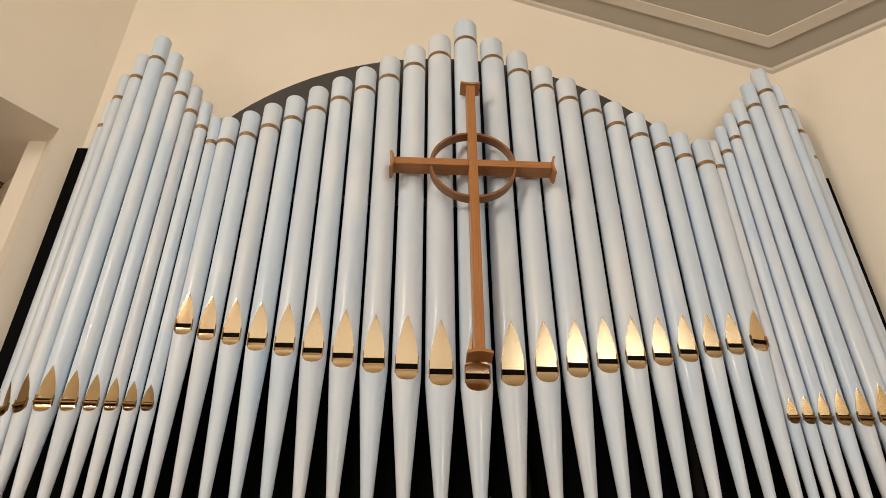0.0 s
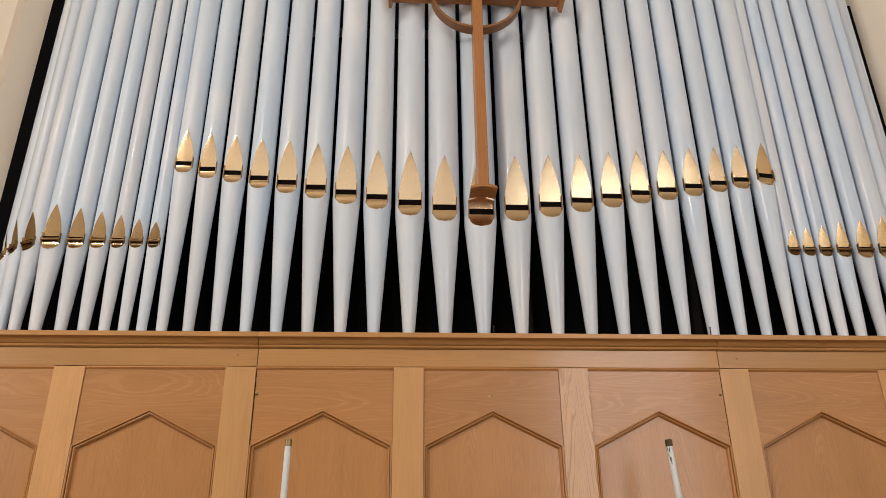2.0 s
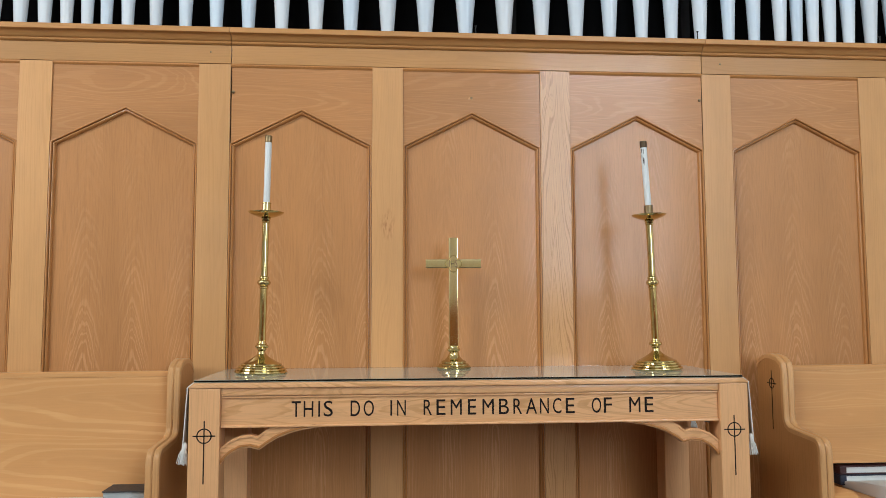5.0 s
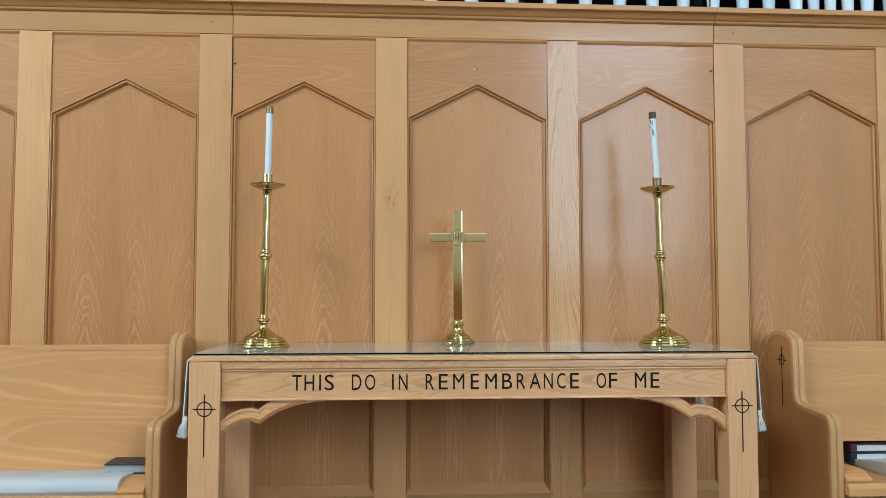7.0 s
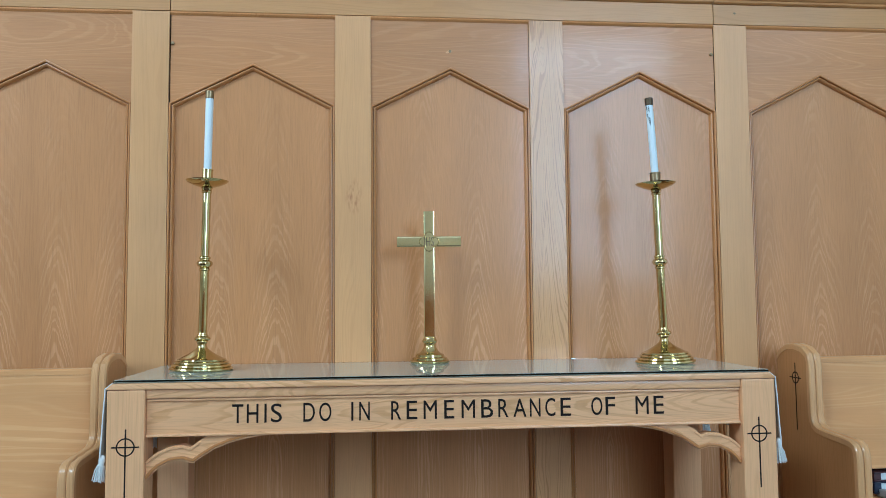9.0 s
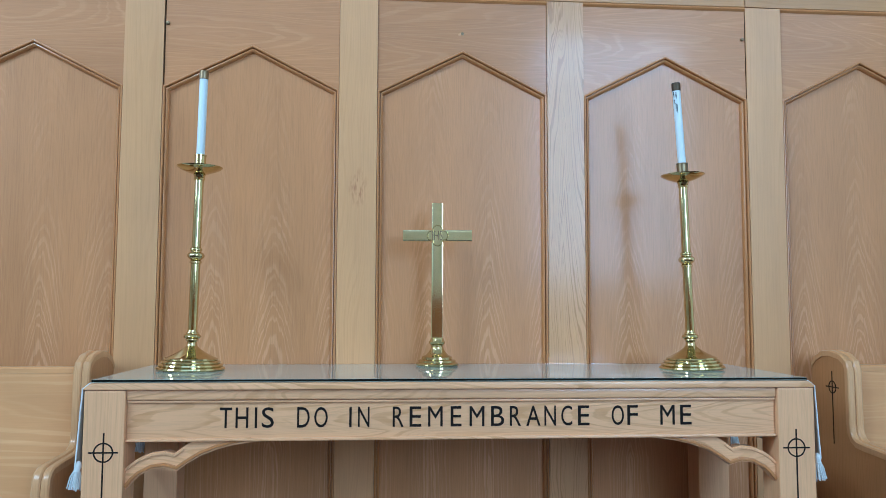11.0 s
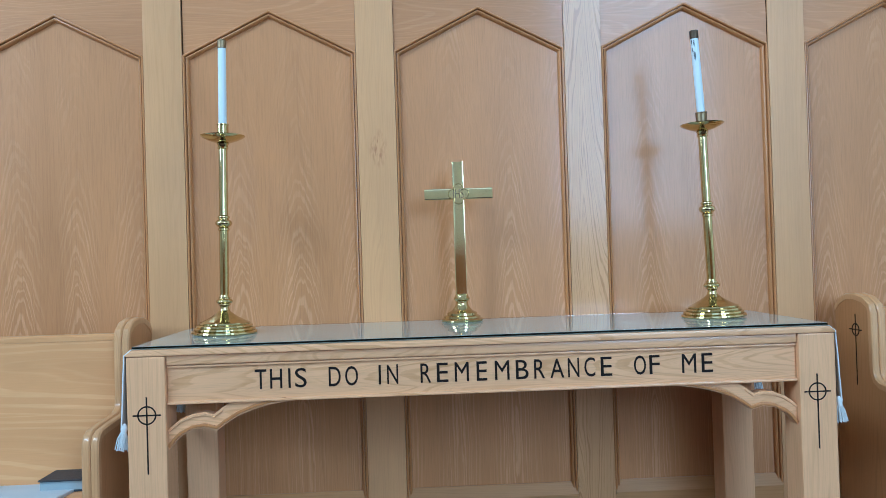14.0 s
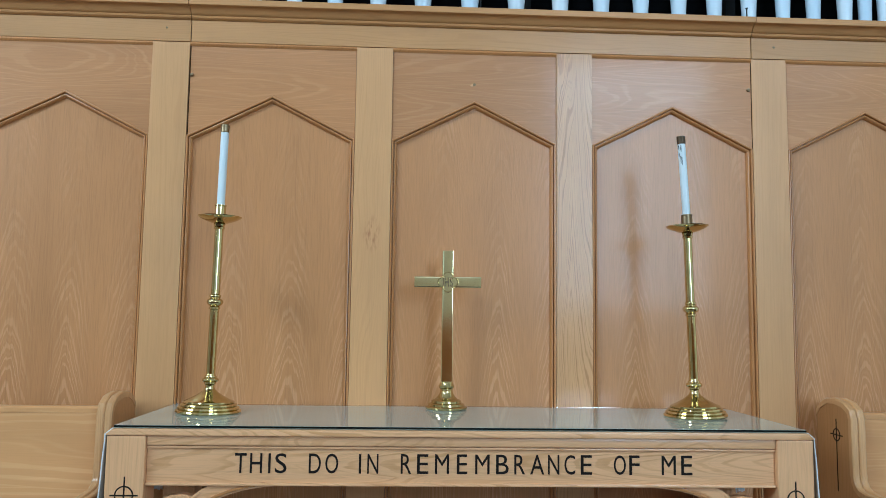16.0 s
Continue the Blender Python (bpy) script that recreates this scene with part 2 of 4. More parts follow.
wood_pew_rim = wood("wood_pew_rim", (0.60, 0.335, 0.140), (0.47, 0.235, 0.085), "z", 0.0040, 0.03, 0.26, 0.01, 0.35, 0.30)
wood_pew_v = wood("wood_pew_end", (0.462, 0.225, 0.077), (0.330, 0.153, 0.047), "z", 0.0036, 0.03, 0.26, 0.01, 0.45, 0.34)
wood_cross = wood("wood_cross", (0.440, 0.187, 0.065), (0.308, 0.118, 0.036), "z", 0.003, 0.03, 0.1, 0.01, 0.7, 0.36)
wood_ring = wood("wood_bent_ring", (0.275, 0.123, 0.045), (0.187, 0.079, 0.028), "x", 0.003, 0.03, 0.1, 0.01, 0.6, 0.42)
wood_cross_h = wood("wood_cross_arm", (0.440, 0.187, 0.065), (0.308, 0.118, 0.036), "x", 0.003, 0.03, 0.1, 0.01, 0.7, 0.36)


for m in (wood_mould, wood_cornice, wood_pew_h, wood_pew_v):
    m.node_tree.nodes["Principled BSDF"].inputs["Coat Weight"].default_value = 0.08


def painted(name, colour, rough, relief=0.05, spread=0.10, grain=7.0, coat=0.0):
    """Paint or plaster with slow stains and a fine roller texture."""
    m, nt, b = principled(name, colour, rough, 0, coat)
    v, rnd = local_coords(nt, (1, 1, 1))
    big = noise_tex(nt, v, grain * 0.22, 4, 0.55)
    fine = noise_tex(nt, v, grain * 30, 2, 0.5)
    f = math_node(nt, "ADD", math_node(nt, "MULTIPLY", big, 0.8), math_node(nt, "MULTIPLY", fine, 0.2))
    lo, hi = tuple(c * (1 - spread) for c in colour), tuple(min(1, c * (1 + spread)) for c in colour)
    nt.links.new(ramp(nt, f, [(0.3, lo), (0.7, hi)]), b.inputs["Base Color"])
    nt.links.new(math_node(nt, "ADD", math_node(nt, "MULTIPLY", big, 0.14), rough - 0.07), b.inputs["Roughness"])
    bump(nt, b, fine, relief, 0.003)
    return m


def pipe_paint():
    """Pale silver-grey enamel, each pipe of a slightly different tone, with faint streaks down its length."""
    m, nt, b = principled("pipe_enamel", (0.66, 0.67, 0.69), 0.4, 0.0, 0.30)
    b.inputs["Coat Roughness"].default_value = 0.09
    v, rnd = local_coords(nt, (9, 9, 0.7))
    streak = noise_tex(nt, v, 1.0, 4, 0.6)
    col = ramp(nt, streak, [(0.25, (0.52, 0.625, 0.745)), (0.55, (0.62, 0.71, 0.80)), (0.85, (0.71, 0.765, 0.825))])
    vp, _ = local_coords(nt, (5, 5, 2.2), 4.0)
    patch = nt.nodes.new("ShaderNodeMapRange")
    patch.inputs["From Min"].default_value, patch.inputs["From Max"].default_value = 0.50, 0.72
    nt.links.new(noise_tex(nt, vp, 1.0, 2, 0.5), patch.inputs["Value"])
    col = mix_colour(nt, math_node(nt, "MULTIPLY", patch.outputs[0], 0.7), col, (0.745, 0.78, 0.82))
    hs = nt.nodes.new("ShaderNodeHueSaturation")
    nt.links.new(col, hs.inputs["Color"])
    nt.links.new(math_node(nt, "ADD", math_node(nt, "MULTIPLY", rnd, 0.5), 0.75), hs.inputs["Saturation"])
    nt.links.new(math_node(nt, "ADD", math_node(nt, "MULTIPLY", rnd, 0.12), 0.94), hs.inputs["Value"])
    nt.links.new(hs.outputs[0], b.inputs["Base Color"])
    nt.links.new(math_node(nt, "ADD", math_node(nt, "MULTIPLY", streak, 0.14), 0.34), b.inputs["Roughness"])
    vf, _ = local_coords(nt, (60, 60, 8), 2.0)
    bump(nt, b, noise_tex(nt, vf, 1.0, 2, 0.5), 0.06, 0.002)
    return m


def metal(name, colour, rough, spread=0.12, grain=14.0):
    m, nt, b = principled(name, colour, rough, 1.0)
    v, _ = local_coords(nt, (1, 1, 1))
    n = noise_tex(nt, v, grain, 4, 0.6)
    nt.links.new(ramp(nt, n, [(0.3, tuple(c * (1 - spread) for c in colour)), (0.75, colour)]), b.inputs["Base Color"])
    nt.links.new(math_node(nt, "ADD", math_node(nt, "MULTIPLY", n, rough * 0.7), rough * 0.65), b.inputs["Roughness"])
    return m


enamel = pipe_paint()
gold = metal("gold_leaf_lip", (0.90, 0.68, 0.42), 0.20, 0.05, 3)
gold_wing = metal("dull_gold_lip", (0.74, 0.56, 0.33), 0.19, 0.10, 6)
gold_dull = metal("gold_ear", (0.30, 0.18, 0.08), 0.40, 0.25, 20)
gold_band = metal("gold_band", (0.44, 0.29, 0.15), 0.42, 0.15, 20)
brass = metal("polished_brass", (0.68, 0.575, 0.275), 0.075, 0.25, 18)
brass_pale = metal("satin_brass", (0.90, 0.82, 0.48), 0.10, 0.12, 12)
brass_dark = metal("tarnished_brass", (0.30, 0.22, 0.12), 0.38, 0.4, 40)
brass_black = metal("blackened_brass", (0.13, 0.095, 0.06), 0.46, 0.5, 60)
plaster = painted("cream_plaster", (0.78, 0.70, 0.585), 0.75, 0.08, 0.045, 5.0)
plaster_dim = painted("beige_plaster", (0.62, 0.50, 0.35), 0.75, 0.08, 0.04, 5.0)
ceiling_paint = painted("grey_ceiling_paint", (0.42, 0.375, 0.31), 0.7, 0.05, 0.05, 5.0)
ceiling_trim = painted("pale_ceiling_trim", (0.62, 0.56, 0.47), 0.6, 0.05, 0.06, 9.0)
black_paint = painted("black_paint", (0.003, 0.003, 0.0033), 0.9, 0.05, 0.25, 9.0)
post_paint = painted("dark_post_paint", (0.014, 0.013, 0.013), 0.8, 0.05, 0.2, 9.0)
grey_board = painted("dark_grey_board", (0.05, 0.047, 0.045), 0.7, 0.05, 0.2, 9.0)
carpet = painted("carpet", (0.07, 0.036, 0.027), 0.95, 0.4, 0.2, 40.0)
ink = principled("black_inlay", (0.012, 0.008, 0.006), 0.75)[0]
ink.node_tree.nodes["Principled BSDF"].inputs["Specular IOR Level"].default_value = 0.2
dark_hole = principled("dark_recess", (0.006, 0.004, 0.003), 0.95)[0]
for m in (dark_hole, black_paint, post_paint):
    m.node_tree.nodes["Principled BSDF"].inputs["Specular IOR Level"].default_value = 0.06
wax = painted("white_candle", (0.72, 0.765, 0.775), 0.42, 0.03, 0.03, 12.0)
soot = painted("soot_stain", (0.04, 0.035, 0.03), 0.7, 0.2, 0.3, 60.0)
thread = painted("white_thread", (0.76, 0.76, 0.73), 0.9, 0.3, 0.06, 60.0)
linen = painted("white_linen", (0.46, 0.43, 0.36), 0.85, 0.25, 0.05, 30.0)
cushion_cloth = painted("pale_grey_cushion", (0.60, 0.62, 0.63), 0.85, 0.3, 0.06, 30.0)
book_black = painted("black_book_cloth", (0.035, 0.035, 0.04), 0.55, 0.15, 0.2, 30.0)
book_navy = painted("navy_book_cloth", (0.012, 0.016, 0.04), 0.5, 0.15, 0.2, 30.0)
book_maroon = painted("dark_red_book_cloth", (0.05, 0.014, 0.016), 0.5, 0.15, 0.2, 30.0)
paper = painted("book_pages", (0.72, 0.73, 0.72), 0.8, 0.2, 0.06, 60.0)
# Darker copy of the page colour: shade beside the pew post is painted in.
paper_shaded = painted("shaded_book_pages", (0.36, 0.39, 0.39), 0.8, 0.2, 0.08, 60.0)
iron = principled("black_iron", (0.02, 0.02, 0.02), 0.45, 0.6)[0]
glass = principled("clear_glass", (0.93, 0.98, 0.955), 0.02)[0]
glass.node_tree.nodes["Principled BSDF"].inputs["Transmission Weight"].default_value = 1.0
glass.node_tree.nodes["Principled BSDF"].inputs["IOR"].default_value = 1.5
glass_edge = principled("green_glass_edge", (0.004, 0.009, 0.008), 0.12)[0]

# ---- mesh helpers ----


def finish(bm, name, material, soft=False, angle=35):
    bmesh.ops.recalc_face_normals(bm, faces=bm.faces)
    if soft:
        # broad flat faces keep their own normals beside narrow bevels
        areas = {f: f.calc_area() for f in bm.faces}
        limit = radians(angle)
        for f in bm.faces:
            f.smooth = True
        for e in bm.edges:
            if len(e.link_faces) == 2:
                f, g = e.link_faces
                turn = e.calc_face_angle(0.0)
                a, b = sorted((areas[f], areas[g]))
                e.smooth = not (turn > limit or (turn > radians(6) and b > 10 * a))
    me = bpy.data.meshes.new(name)
    bm.to_mesh(me)
    bm.free()
    me.materials.append(material)
    return me


def part(name, bm, material, parent=None, label="", at=(0, 0, 0), soft=True):
    """Links a bmesh as one mesh object, under a thing or a part where one is given."""
    me = finish(bm, name, material, soft)
    ob = new(name, me)
    ob.location = at
    if parent:
        ob.parent = parent
    if label:
        ob["label"] = label
    return ob


def thing(name, label, category, at=(0, 0, 0), group="", kind=""):
    return tagged(pose_empty(name, at), label, category, group, kind)


def pose_empty(name, at):
    ob = new(name)
    ob.location = at
    ob.empty_display_size = 0.1
    return ob


def box(x0, x1, y0, y1, z0, z1, bevel=0.0, bm=None):
    bm = bm or bmesh.new()
    vs = [bm.verts.new((x, y, z)) for x in (x0, x1) for y in (y0, y1) for z in (z0, z1)]
    faces = [bm.faces.new([vs[i] for i in f]) for f in ((0, 1, 3, 2), (4, 6, 7, 5), (0, 4, 5, 1), (2, 3, 7, 6), (0, 2, 6, 4), (1, 5, 7, 3))]
    if bevel:
        bmesh.ops.bevel(bm, geom=list({e for f in faces for e in f.edges}), offset=bevel, segments=2, affect="EDGES", profile=0.6)
    return bm


def prism(points, y0, y1, bevel=0.0, axis="y"):
    """A flat outline, given as pairs, pulled from y0 to y1 along an axis."""
    bm = bmesh.new()
    place = {"y": lambda a, b, d: (a, d, b), "x": lambda a, b, d: (d, a, b), "z": lambda a, b, d: (a, b, d)}[axis]
    near = [bm.verts.new(place(a, b, y0)) for a, b in points]
    far = [bm.verts.new(place(a, b, y1)) for a, b in points]
    n = len(points)
    f0, f1 = bm.faces.new(near), bm.faces.new(far[::-1])
    for i in range(n):
        bm.faces.new((near[i], far[i], far[(i + 1) % n], near[(i + 1) % n]))
    if bevel:
        bmesh.ops.bevel(bm, geom=list(f0.edges) + list(f1.edges), offset=bevel, segments=2, affect="EDGES", profile=0.6)
    return bm


def lathe(profile, segs=40, bm=None, at=(0, 0, 0)):
    """A turned form from pairs of radius and height."""
    bm = bm or bmesh.new()
    rings = []
    for r, z in profile:
        rings.append([bm.verts.new((at[0] + r * math.cos(2 * math.pi * i / segs), at[1] + r * math.sin(2 * math.pi * i / segs), at[2] + z)) for i in range(segs)])
    for a, b in zip(rings, rings[1:]):
        for i in range(segs):
            bm.faces.new((a[i], a[(i + 1) % segs], b[(i + 1) % segs], b[i]))
    bm.faces.new(rings[0][::-1])
    bm.faces.new(rings[-1])
    return bm


def sweep(path, section, closed=False):
    """A section (pairs: out to the side, and towards -y) drawn along a path in the x-z plane, with mitred corners. Path points: x, y, z."""
    bm = bmesh.new()
    n = len(path)
    rings = []
    for i, p in enumerate(path):
        a = Vector(path[i - 1]) if (i or closed) else None
        b = Vector(path[(i + 1) % n]) if (i < n - 1 or closed) else None
        p = Vector(p)
        d0 = (p - a).normalized() if a is not None else (b - p).normalized()
        d1 = (b - p).normalized() if b is not None else d0
        n0, n1 = Vector((d0.z, 0, -d0.x)), Vector((d1.z, 0, -d1.x))
        mitre = (n0 + n1).normalized()
        mitre = mitre / max(0.3, mitre.dot(n0))
        rings.append([bm.verts.new(p + mitre * s + Vector((0, -o, 0))) for s, o in section])
    m = len(section)
    for i in range(n if closed else n - 1):
        a, b = rings[i], rings[(i + 1) % n]
        for k in range(m):
            bm.faces.new((a[k], b[k], b[(k + 1) % m], a[(k + 1) % m]))
    if not closed:
        bm.faces.new(rings[0][::-1])
        bm.faces.new(rings[-1])
    return bm


def ring_band(radius, width, y0, y1, segs=64):
    """A hoop round the y axis."""
    bm = bmesh.new()
    loops = []
    for r, y in ((radius, y0), (radius, y1), (radius - width, y1), (radius - width, y0)):
        loops.append([bm.verts.new((r * math.cos(2 * math.pi * i / segs), y, r * math.sin(2 * math.pi * i / segs))) for i in range(segs)])
    for a, b in zip(loops, loops[1:] + loops[:1]):
        for i in range(segs):
            bm.faces.new((a[i], a[(i + 1) % segs], b[(i + 1) % segs], b[i]))
    return bm


def word_mesh(text, width, height, depth=0.0012):
    """A word in the built-in font, fitted to a width and a height, standing in the x-z plane with its foot at z = 0, centred on x = 0."""
    cu = bpy.data.curves.new("word", "FONT")
    cu.body, cu.resolution_u = text, 4
    tmp = bpy.data.objects.new("word", cu)
    scene.collection.objects.link(tmp)

    def shape():
        dg = bpy.context.evaluated_depsgraph_get()
        me = bpy.data.meshes.new_from_object(tmp.evaluated_get(dg))
        bm = bmesh.new()
        bm.from_mesh(me)
        bpy.data.meshes.remove(me)
        xs, ys = [v.co.x for v in bm.verts], [v.co.y for v in bm.verts]
        return bm, min(xs), max(xs), min(ys), max(ys)

    # a letter that is drawn out wide gets finer strokes, so that all strokes stay alike
    bm, x0, x1, y0, y1 = shape()
    ratio = (width / height) / ((x1 - x0) / (y1 - y0))
    if ratio > 1.08:
        bm.free()
        cu.offset = -min(0.022, 0.045 * (ratio - 1))
        bpy.context.view_layer.update()
        bm, x0, x1, y0, y1 = shape()
    bpy.data.objects.remove(tmp)
    for v in bm.verts:
        v.co = Vector(((v.co.x - x0) / (x1 - x0) * width - width / 2, 0, (v.co.y - y0) / (y1 - y0) * height))
    r = bmesh.ops.extrude_face_region(bm, geom=list(bm.faces))
    for v in r["geom"]:
        if isinstance(v, bmesh.types.BMVert):
            v.co.y -= depth
    return bm


def cross_inlay(bm=None, ring=0.0195, half=0.031, up=0.041, down=0.131, w=0.0032, d=0.0008):
    """A ringed cross with a long foot, as thin dark inlay in the x-z plane, facing -y."""
    bm = ring_band(ring + w / 2, w, -d, 0.002, 40)
    box(-w / 2, w / 2, -d * 1.3, 0.002, -down, up, bm=bm)
    box(-half, half, -d * 1.6, 0.002, -w / 2, w / 2, bm=bm)
    return bm


# ---- the shell of the place ----
CORNER_L, CORNER_R, BACK = -2.12, 2.0, 3.40


def ceil_z(x, y):
    return 5.0 - 0.394 * (x - 1.99) - 0.215 * (y - 3.4)


def wall_run(name, a, b, thick, z0=0.0, z1=None, material=None, label="cream painted plaster wall", parent=None):
    """A wall between two points of the plan, its face on the left of a to b, up to the sloping ceiling unless z1 is given."""
    a, b = Vector((*a, 0)), Vector((*b, 0))
    d = (b - a).normalized()
    out = Vector((d.y, -d.x, 0)) * thick
    bm = bmesh.new()
    pts = [a, b, b + out, a + out]
    low = [bm.verts.new((p.x, p.y, z0)) for p in pts]
    high = [bm.verts.new((p.x, p.y, ceil_z(p.x, p.y) + 0.05 if z1 is None else z1)) for p in pts]
    bm.faces.new(low[::-1]), bm.faces.new(high)
    for i in range(4):
        bm.faces.new((low[i], low[(i + 1) % 4], high[(i + 1) % 4], high[i]))
    ob = part(name, bm, material or plaster, parent, soft=False)
    if parent is None:
        tagged(ob, label, "wall", kind="structure")
    return ob


SIDE, REAR = 5.0, -5.0
wall_run("wall_north", (CORNER_R + 0.3, BACK), (CORNER_L - 0.3, BACK), 0.3)
wall_run("wall_northeast", (SIDE, BACK - (SIDE - CORNER_R)), (CORNER_R, BACK), 0.3)
# The north-west wall has a tall opening beside the organ.
R2 = math.sqrt(0.5)


def nw(s):
    """A point of the north-west wall, s metres from its corner with the north wall."""
    return (CORNER_L - s * R2, BACK - s * R2)


JAMB, OPEN, LINTEL = 0.144, 1.25, 4.155
NW_LEN = (CORNER_L - WEST) / R2
wall_nw = pose_empty("wall_northwest", (0, 0, 0))
tagged(wall_nw, "cream plaster wall with a tall square opening", "wall", kind="structure")
wall_run("pier", nw(0), nw(JAMB), 1.72, parent=wall_nw)
wall_run("lintel", nw(JAMB), nw(JAMB + OPEN), 1.715, z0=LINTEL, parent=wall_nw)
wall_run("wall_length", nw(JAMB + OPEN), nw(NW_LEN), 0.3, parent=wall_nw)
# passage behind the opening
pa, pb = Vector((*nw(JAMB), 0)), Vector((*nw(JAMB + OPEN), 0))
back = Vector((-R2, R2, 0))
passage = tagged(pose_empty("passage_wall", (0, 0, 0)), "beige plaster walls of a side passage", "wall", kind="structure")
p1 = pa + back * 1.6
q0, q1 = pb + back * 0.3, pb + back * 1.6
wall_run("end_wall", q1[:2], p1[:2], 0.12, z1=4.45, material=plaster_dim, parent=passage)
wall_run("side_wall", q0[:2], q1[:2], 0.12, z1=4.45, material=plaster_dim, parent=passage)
fit_at = pa + back * 0.80
stop = thing("door_stop", "short brown wooden stop fixed under the lintel of the opening", "door stop", (fit_at.x, fit_at.y, LINTEL))
stop.rotation_euler = (0, 0, radians(135))
part("block", box(-0.11, 0.11, 0.003, 0.035, -0.024, -0.001, 0.003), wood_ring, stop)
part("plate", box(-0.13, 0.13, 0.001, 0.05, -0.0008, 0.001), wood_ring, stop)


def nave_side(name, x, sign):
    """A long side wall with tall window openings."""
    root = tagged(pose_empty(name, (0, 0, 0)), "beige plaster side wall with tall window openings", "wall", kind="structure")
    edges = [REAR]
    for wy in WINDOWS_Y if sign < 0 else EAST_Y:
        edges += [wy - 0.65, wy + 0.65] if sign < 0 else [wy - 0.95, wy + 0.95]
    edges.append(BACK - (SIDE - CORNER_R if sign > 0 else CORNER_L - WEST))
    for i, (y0, y1) in enumerate(zip(edges, edges[1:])):
        run = ((x, y0), (x, y1)) if sign > 0 else ((x, y1), (x, y0))
        if i % 2 == 0:
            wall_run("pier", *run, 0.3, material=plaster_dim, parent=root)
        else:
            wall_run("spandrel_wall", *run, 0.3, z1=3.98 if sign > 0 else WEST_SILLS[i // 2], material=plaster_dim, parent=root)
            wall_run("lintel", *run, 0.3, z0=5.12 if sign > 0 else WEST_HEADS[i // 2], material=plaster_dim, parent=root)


nave_side("wall_east", SIDE, 1)
nave_side("wall_west", WEST, -1)
south = tagged(pose_empty("wall_south", (0, 0, 0)), "unseen cream plaster end wall with a window, added light openings and a dark band", "wall", kind="structure")
wall_run("pier", (WEST, REAR), (REAR_LOW[0], REAR), 0.3, parent=south)
wall_run("pier", (REAR_HIGH_LEFT[1], REAR), (REAR_UPPER[0], REAR), 0.3, parent=south)
wall_run("spandrel_wall", (REAR_LOW[1], REAR), (REAR_HIGH_LEFT[1], REAR), 0.3, z1=REAR_HIGH_LEFT[2], parent=south)
wall_run("lintel", (REAR_LOW[1], REAR), (REAR_HIGH_LEFT[1], REAR), 0.3, z0=REAR_HIGH_LEFT[3], parent=south)
wall_run("pier", (REAR_LOW[0], REAR), (REAR_HIGH_LEFT[0], REAR), 0.3, z0=REAR_LOW[3], parent=south)
wall_run("spandrel_wall", (REAR_HIGH_LEFT[0], REAR), (REAR_LOW[1], REAR), 0.3, z0=REAR_LOW[3], z1=REAR_HIGH_LEFT[2], parent=south)
wall_run("pier", (REAR_UPPER[0], REAR), (REAR_WINDOW[0], REAR), 0.3, z1=REAR_UPPER[2], parent=south)
wall_run("pier", (REAR_WINDOW[1], REAR), (REAR_UPPER[1], REAR), 0.3, z1=REAR_UPPER[2], parent=south)
wall_run("spandrel_wall", (REAR_LOW[0], REAR), (REAR_LOW[1], REAR), 0.3, z1=1.2, parent=south)
wall_run("lintel", (REAR_HIGH_LEFT[0], REAR), (REAR_LOW[1], REAR), 0.3, z0=REAR_HIGH_LEFT[3], parent=south)
wall_run("pier", (REAR_UPPER[1], REAR), (SIDE, REAR), 0.3, parent=south)
wall_run("spandrel_wall", (REAR_WINDOW[0], REAR), (REAR_WINDOW[1], REAR), 0.3, z1=REAR_WINDOW[2], parent=south)
# Unseen dark band, added to stand for pews in the brass reflections.
part("wainscot", box(WEST + 0.01, 4.99, REAR + 0.003, REAR + 0.03, 0.001, 1.15), wood_cross, south, "unseen dark wooden band in place of pews", soft=False)
wall_run("lintel", (REAR_UPPER[0], REAR), (REAR_UPPER[1], REAR), 0.3, z0=REAR_UPPER[3], parent=south)
wall_run("transom", (REAR_WINDOW[0], REAR), (REAR_WINDOW[1], REAR), 0.3, z0=REAR_WINDOW[3], z1=REAR_UPPER[2], parent=south)
tagged(part("floor", box(-6, 6, -5.6, 4.2, -0.12, 0.0), carpet, soft=False), "dark red carpeted floor", "floor", kind="structure")

cm = bmesh.new()
cpts = [(-6.0, -5.6), (6.0, -5.6), (6.0, 3.9), (-6.0, 3.9)]
lo, hi = [cm.verts.new((x, y, ceil_z(x, y))) for x, y in cpts], [cm.verts.new((x, y, ceil_z(x, y) + 0.15)) for x, y in cpts]
cm.faces.new(lo[::-1]), cm.faces.new(hi)
for i in range(4):
    cm.faces.new((lo[i], lo[(i + 1) % 4], hi[(i + 1) % 4], hi[i]))
tagged(part("ceiling", cm, ceiling_paint, soft=False), "grey painted sloping ceiling", "ceiling", kind="structure")


